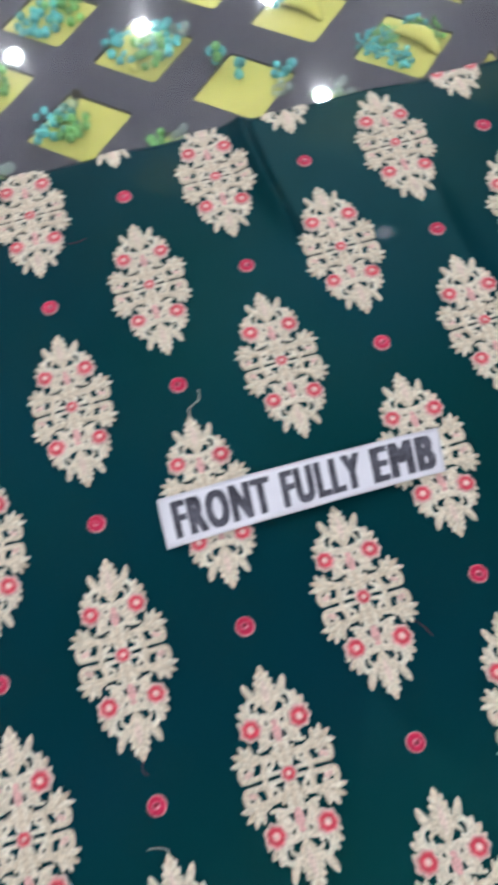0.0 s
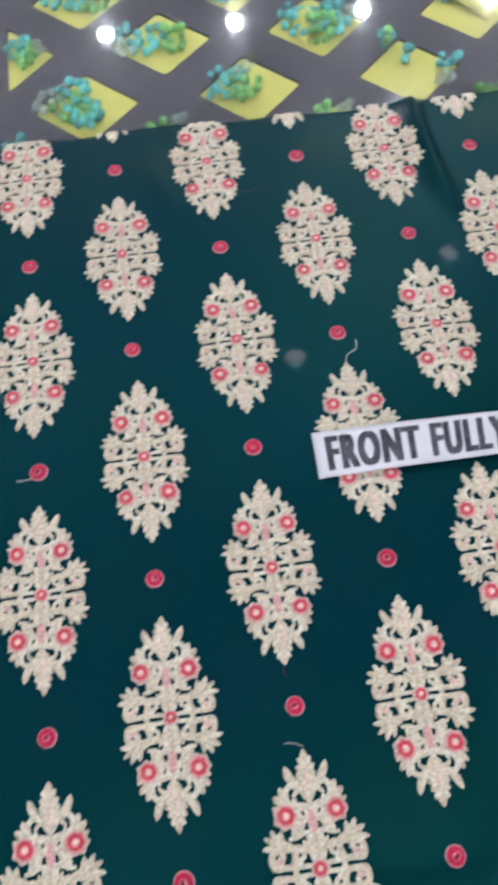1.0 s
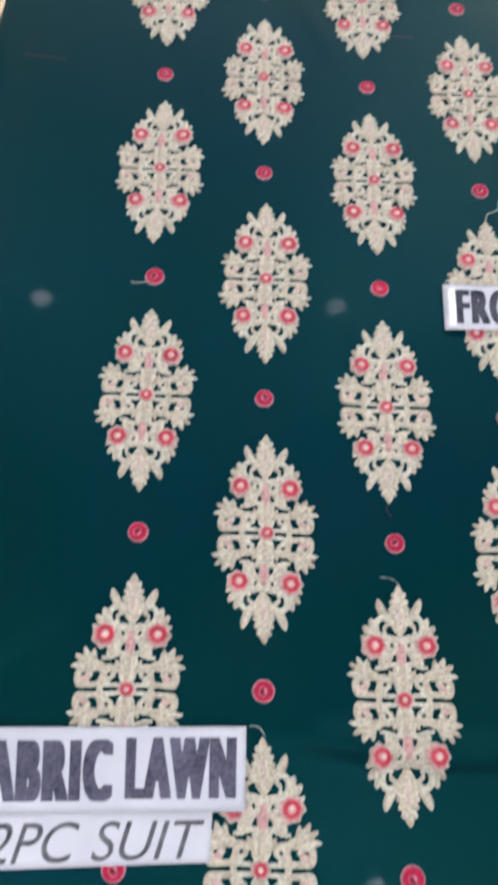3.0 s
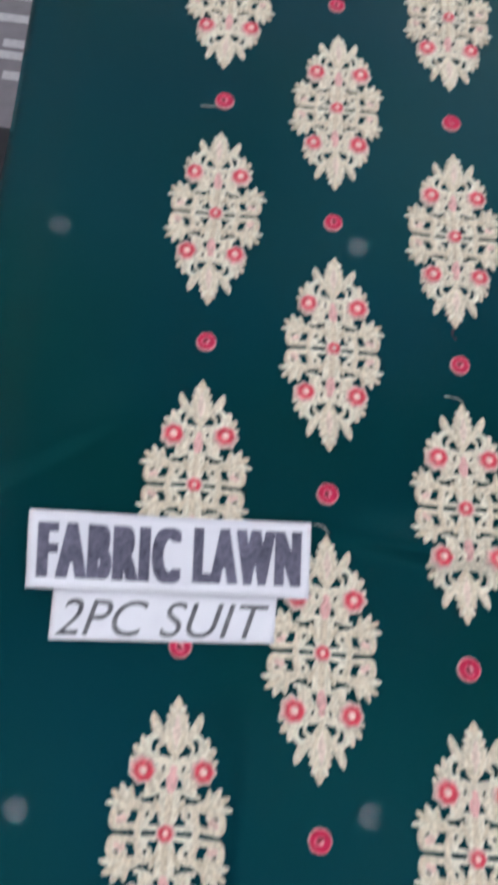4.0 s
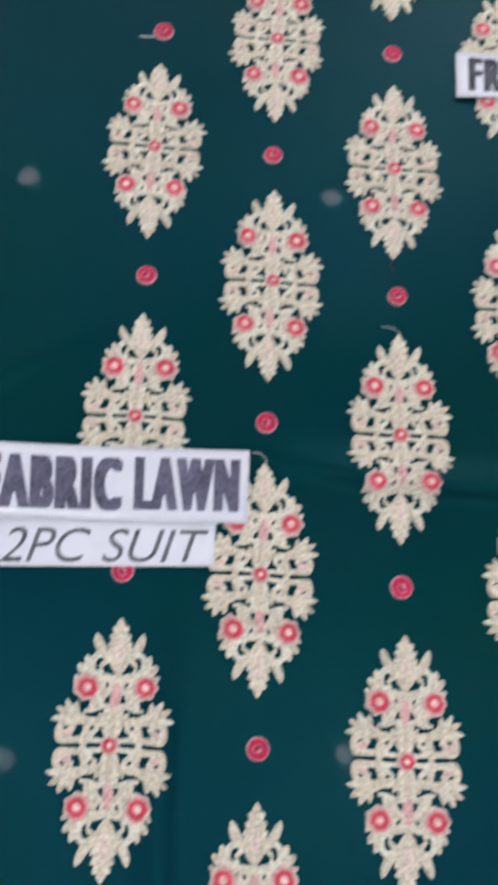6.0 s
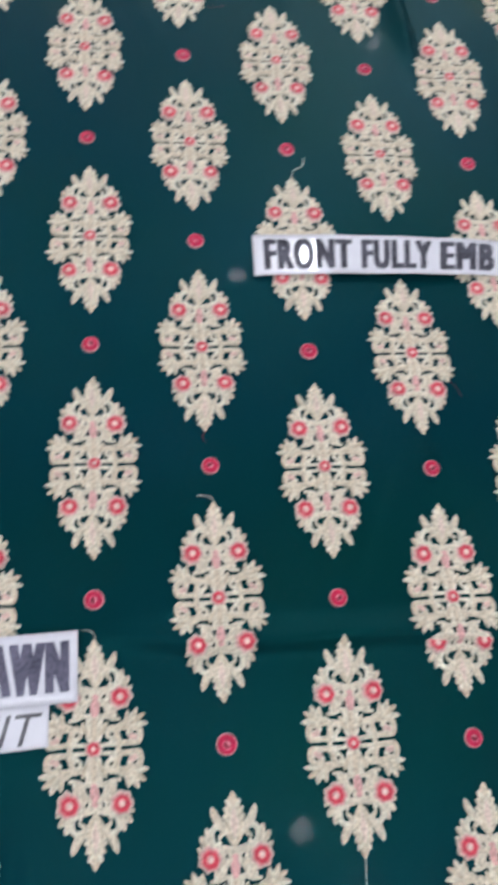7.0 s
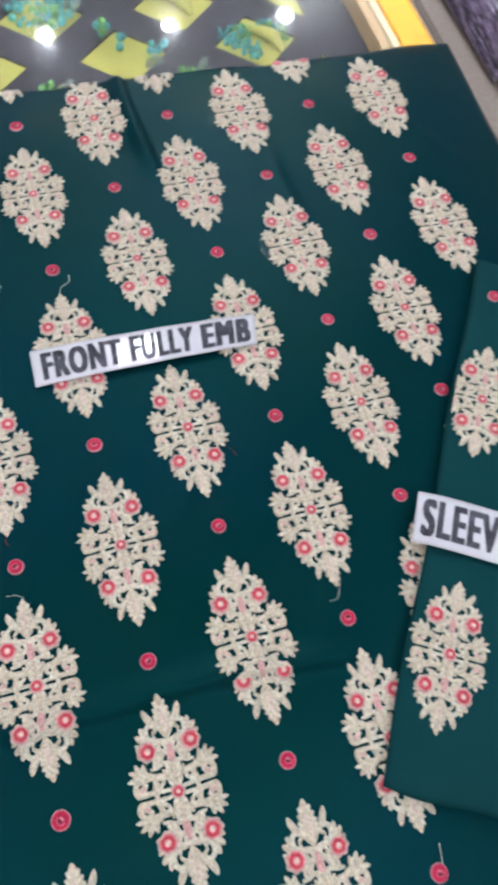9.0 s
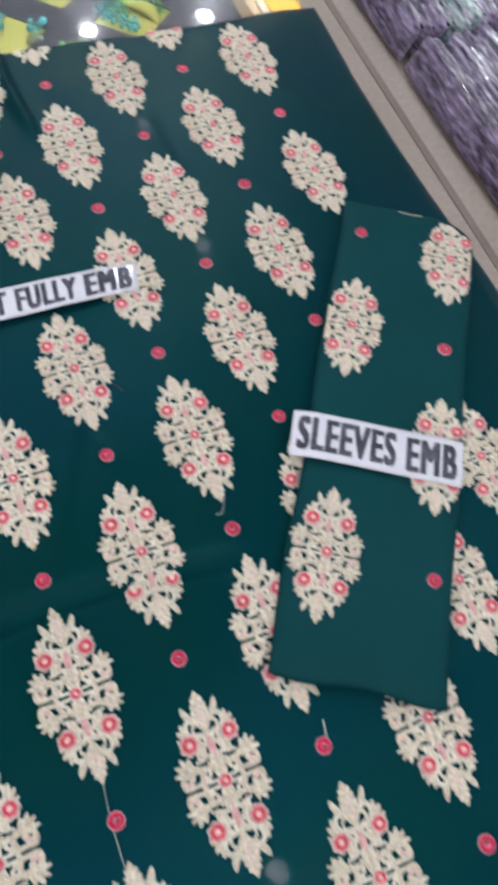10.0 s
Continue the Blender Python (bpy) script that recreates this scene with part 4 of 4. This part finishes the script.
def lettering(name, words, width, height, mat, parent, surface, to_plan, shear=0.0, bold=0.0, at=(0, 0)):
    """Words fitted into width by height (metres) about a point of the label, laid on its surface."""
    cu = bpy.data.curves.new("words", "FONT")
    cu.body, cu.align_x, cu.align_y = words, "CENTER", "CENTER"
    cu.space_character, cu.resolution_u = 1.0 + 2.6 * bold, 5
    tmp = new("words", cu)
    dg = bpy.context.evaluated_depsgraph_get()
    me = bpy.data.meshes.new_from_object(tmp.evaluated_get(dg))
    bpy.data.objects.remove(tmp)
    bm = bmesh.new()
    layer = bm.verts.layers.int.new("step")
    steps = 1 + 2 * math.ceil(bold / 0.035)
    for k in range(steps):
        for e in ((-1, 1) if bold else (0,)):
            before = len(bm.verts)
            bm.from_mesh(me)
            bm.verts.ensure_lookup_table()
            for v in bm.verts[before:]:
                v.co.x += (2 * k / max(1, steps - 1) - 1) * bold
                v.co.y += e * 0.018
                v[layer] = 2 * k + (e > 0)
    xs, ys = [v.co.x for v in bm.verts], [v.co.y for v in bm.verts]
    x0, x1, y0, y1 = min(xs), max(xs), min(ys), max(ys)
    for v in bm.verts:
        a = ((v.co.x - x0) / (x1 - x0) - 0.5) * width
        b = ((v.co.y - y0) / (y1 - y0) - 0.5) * height
        a += shear * b
        X, Y = to_plan(a + at[0], b + at[1])
        v.co = (X, Y, surface(a + at[0], b + at[1]) + 0.0003 + 0.000012 * v[layer])
    bmesh.ops.recalc_face_normals(bm, faces=bm.faces)
    if sum(fc.normal.z for fc in bm.faces) < 0:
        bmesh.ops.reverse_faces(bm, faces=bm.faces)
    bpy.data.meshes.remove(me)
    ob = part(name, bm, mat, parent, "printed letters")
    ob.matrix_parent_inverse = parent.matrix_world.inverted() if parent.matrix_world != Matrix() else Matrix.Translation(-parent.location)
    return ob


def paper_label(name, label, corners, z, rise, lines):
    """A paper strip given by its corners (near top left, top right, bottom right, bottom left). rise(u, v) lifts it; lines: words to print."""
    tl, tr, br, bl = (Vector(c) for c in corners)
    mid = (tl + tr + br + bl) / 4
    wide, tall = ((tr - tl).length + (br - bl).length) / 2, ((tl - bl).length + (tr - br).length) / 2
    thing = root(name, label, "paper label", (mid.x, mid.y, z))

    def to_plan(a, b):
        u, w = a / wide + 0.5, 0.5 - b / tall
        p = (tl * (1 - u) + tr * u) * (1 - w) + (bl * (1 - u) + br * u) * w
        return p.x, p.y

    def surface(a, b):
        return z + rise(a / wide + 0.5, b / tall + 0.5)

    nu, nv = 40, 8
    v, f = [], []
    for side in (0, 1):
        for j in range(nv + 1):
            for i in range(nu + 1):
                a, b = (i / nu - 0.5) * wide, (j / nv - 0.5) * tall
                x, y = to_plan(a + 0.0006 * noise.noise((i * 0.7, j, side + z)), b)
                v.append((x, y, surface(a, b) - 0.00035 * side))
    m = (nu + 1) * (nv + 1)
    for j in range(nv):
        for i in range(nu):
            a = j * (nu + 1) + i
            f.append((a, a + 1, a + nu + 2, a + nu + 1))
            f.append((m + a, m + a + nu + 1, m + a + nu + 2, m + a + 1))
    rim = [i for i in range(nu + 1)] + [j * (nu + 1) + nu for j in range(1, nv + 1)] + [nv * (nu + 1) + i for i in range(nu - 1, -1, -1)] + [j * (nu + 1) for j in range(nv - 1, 0, -1)]
    for k in range(len(rim)):
        n2 = rim[(k + 1) % len(rim)]
        f.append((rim[k], m + rim[k], m + n2, n2))
    sheet = mesh_object("paper_strip", v, f, PAPER, thing, "white paper under clear tape", True)
    sheet.matrix_parent_inverse = Matrix.Translation(-thing.location)
    for words, w, h, mat, shear, bold, at in lines:
        lettering("lettering", words, w * wide, h * tall, mat, thing, surface, to_plan, shear, bold, (at[0] * wide, at[1] * tall))
    return thing


paper_label("front_label", "white paper strip reading FRONT FULLY EMB lying on the cloth", ((0.1310, -0.1765), (0.3325, -0.1708), (0.3275, -0.2032), (0.1322, -0.2125)), 0.9024,
            lambda u, w: 0.0040 * math.sin(math.pi * u) + 0.0004 * math.sin(u * 9) + 0.0003 * math.sin(u * 23 + w), [("FRONT", 0.345, 0.76, INK, 0.0, 0.085, (-0.287, 0.0)), ("FULLY", 0.285, 0.76, INK, 0.0, 0.085, (0.065, 0.0)), ("EMB", 0.230, 0.76, INK, 0.0, 0.085, (0.358, 0.0))])
paper_label("fabric_label", "white taped paper strip reading FABRIC LAWN on the cloth", ((-0.1400, -0.4830), (0.0150, -0.4720), (0.0172, -0.5140), (-0.1342, -0.5250)), 0.9043,
            lambda u, w: 0.0007 * math.sin(u * 7 + 1) + 0.0003 * math.sin(u * 31 + 3 * w) + 0.0020 * w * max(0.0, 1 - u / 0.42), [("FABRIC", 0.505, 0.72, GLARE_INK, 0.0, 0.115, (-0.213, -0.01)), ("LAWN", 0.385, 0.72, GLARE_INK, 0.0, 0.115, (0.275, 0.01))])
paper_label("suit_label", "white paper strip reading 2PC SUIT in slanted letters", ((-0.1200, -0.5215), (0.0000, -0.5125), (0.0010, -0.5390), (-0.1180, -0.5500)), 0.9018,
            lambda u, w: 0.0004 * math.sin(u * 8), [("2PC", 0.365, 0.68, GREY_INK, 0.28, 0.0, (-0.27, -0.08)), ("SUIT", 0.445, 0.68, GREY_INK, 0.28, 0.0, (0.225, -0.08))])


def sleeve_rise(u, w):
    return 0.0008 * math.sin(u * 6.5) - 0.003 * max(0.0, 0.12 - u) / 0.12 - 0.002 * max(0.0, u - 0.9) / 0.1


paper_label("sleeves_label", "white paper strip reading SLEEVES EMB on the folded sleeve", ((0.4190, -0.3720), (0.5520, -0.4440), (0.5310, -0.4830), (0.3990, -0.4110)), 0.9188,
            sleeve_rise, [("SLEEVES", 0.575, 0.74, INK, 0.0, 0.070, (-0.180, 0.02)), ("EMB", 0.300, 0.74, INK, 0.0, 0.070, (0.315, -0.01))])

# ---- beyond the counter ----

def garment_packet(x, y, length, wide, thick, tilt, turn, mat, seed, label):
    """A folded garment in a clear wrap: a soft slab with long wrinkles, lying aslant on its neighbours."""
    nu, nv = 14, 40
    v, f = [], []
    for side in (1, -1):
        for j in range(nv + 1):
            for i in range(nu + 1):
                a, b = i / nu * 2 - 1, j / nv * 2 - 1
                puff = ((1 - a ** 6) * (1 - b ** 10)) ** 0.5
                wr = 0.006 * noise.noise((a * 5 + seed, b * 1.6, side * 2.0)) + 0.004 * noise.noise((a * 13, b * 5 + seed, side * 5.0))
                v.append((a * wide / 2 + 0.004 * noise.noise((b * 4, seed, 1)), b * length / 2 + 0.006 * noise.noise((a * 3, seed, 9)), side * thick / 2 * puff + wr * puff))
    m = (nu + 1) * (nv + 1)
    for j in range(nv):
        for i in range(nu):
            a = j * (nu + 1) + i
            f.append((a, a + 1, a + nu + 2, a + nu + 1))
            f.append((m + a, m + a + nu + 1, m + a + nu + 2, m + a + 1))
    rim = [i for i in range(nu + 1)] + [j * (nu + 1) + nu for j in range(1, nv + 1)] + [nv * (nu + 1) + i for i in range(nu - 1, -1, -1)] + [j * (nu + 1) for j in range(nv - 1, 0, -1)]
    for k in range(len(rim)):
        n2 = rim[(k + 1) % len(rim)]
        f.append((rim[k], m + rim[k], m + n2, n2))
    t = math.radians(tilt)
    z = wide / 2 * math.sin(t) + thick / 2 * math.cos(t) + 0.012
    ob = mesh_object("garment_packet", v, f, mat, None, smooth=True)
    ob.matrix_world = pose(x, y, z, 0, -tilt, turn)
    tagged(ob, label, "garment packet", "garment packets on the floor")
    # the sealed rim of the wrap stands up, crumpled, along the packet's upper edge
    rv, rf = [], []
    for j in range(49):
        b = j / 24 - 1
        lean = 0.010 * noise.noise((b * 7, seed, 3)) + 0.005 * noise.noise((b * 21, seed, 6))
        for m in range(4):
            h = m / 3
            rv.append((wide / 2 * (0.93 - 0.12 * b ** 8) + h * (0.016 + 0.007 * noise.noise((b * 9, seed, 8))), b * length * 0.485, lean * h + 0.003 * math.sin(m * 2.1 + b * 30)))
    for j in range(48):
        for m in range(3):
            o = 4 * j + m
            rf.append((o, o + 1, o + 5, o + 4))
    # the rim's pale streaked colour stands in for white highlights
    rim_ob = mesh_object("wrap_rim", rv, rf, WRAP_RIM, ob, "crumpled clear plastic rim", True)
    thick_rim = rim_ob.modifiers.new("thick", "SOLIDIFY")
    thick_rim.thickness = 0.0008


for row, (y, n) in enumerate(((0.62, 20), (1.55, 20), (-0.30, 14))):
    for k in range(n):
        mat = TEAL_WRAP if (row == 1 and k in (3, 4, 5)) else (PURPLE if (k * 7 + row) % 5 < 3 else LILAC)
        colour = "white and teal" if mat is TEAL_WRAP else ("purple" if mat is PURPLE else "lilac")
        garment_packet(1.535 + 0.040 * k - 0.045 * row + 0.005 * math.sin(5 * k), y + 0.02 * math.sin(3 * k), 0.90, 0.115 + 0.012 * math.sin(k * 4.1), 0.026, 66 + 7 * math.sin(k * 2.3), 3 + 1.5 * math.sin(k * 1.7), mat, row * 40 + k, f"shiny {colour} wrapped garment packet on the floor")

carton = root("printed_carton", "grey printed carton with white print and black band", "carton", (-0.75, 0.45, 0))
for name, size, mat, lab in (("carton_body", (-1.0, -0.46, 0.10, 1.10, 0.0, 0.080), GREY_CARTON, ""), ("black_band", (-1.003, -0.457, 0.28, 0.42, 0.001, 0.083), BLACK_CARD, "glossy black printed band")):
    ob = part(name, box(*size, 0.003), mat, carton, lab)
    ob.matrix_parent_inverse = Matrix.Translation(-carton.location)
for k, (x0, x1, y) in enumerate(((-0.72, -0.60, 0.53), (-0.585, -0.52, 0.535), (-0.70, -0.55, 0.585), (-0.75, -0.62, 0.61), (-0.60, -0.50, 0.615), (-0.72, -0.52, 0.68), (-0.70, -0.56, 0.74), (-0.66, -0.52, 0.16), (-0.70, -0.55, 0.21), (-0.57, -0.47, 0.235))):
    ob = part("print_bar", box(x0, x1, y, y + (0.020 if k % 3 else 0.012), 0.0802, 0.0812), WHITE_INK, carton)
    ob.matrix_parent_inverse = Matrix.Translation(-carton.location)
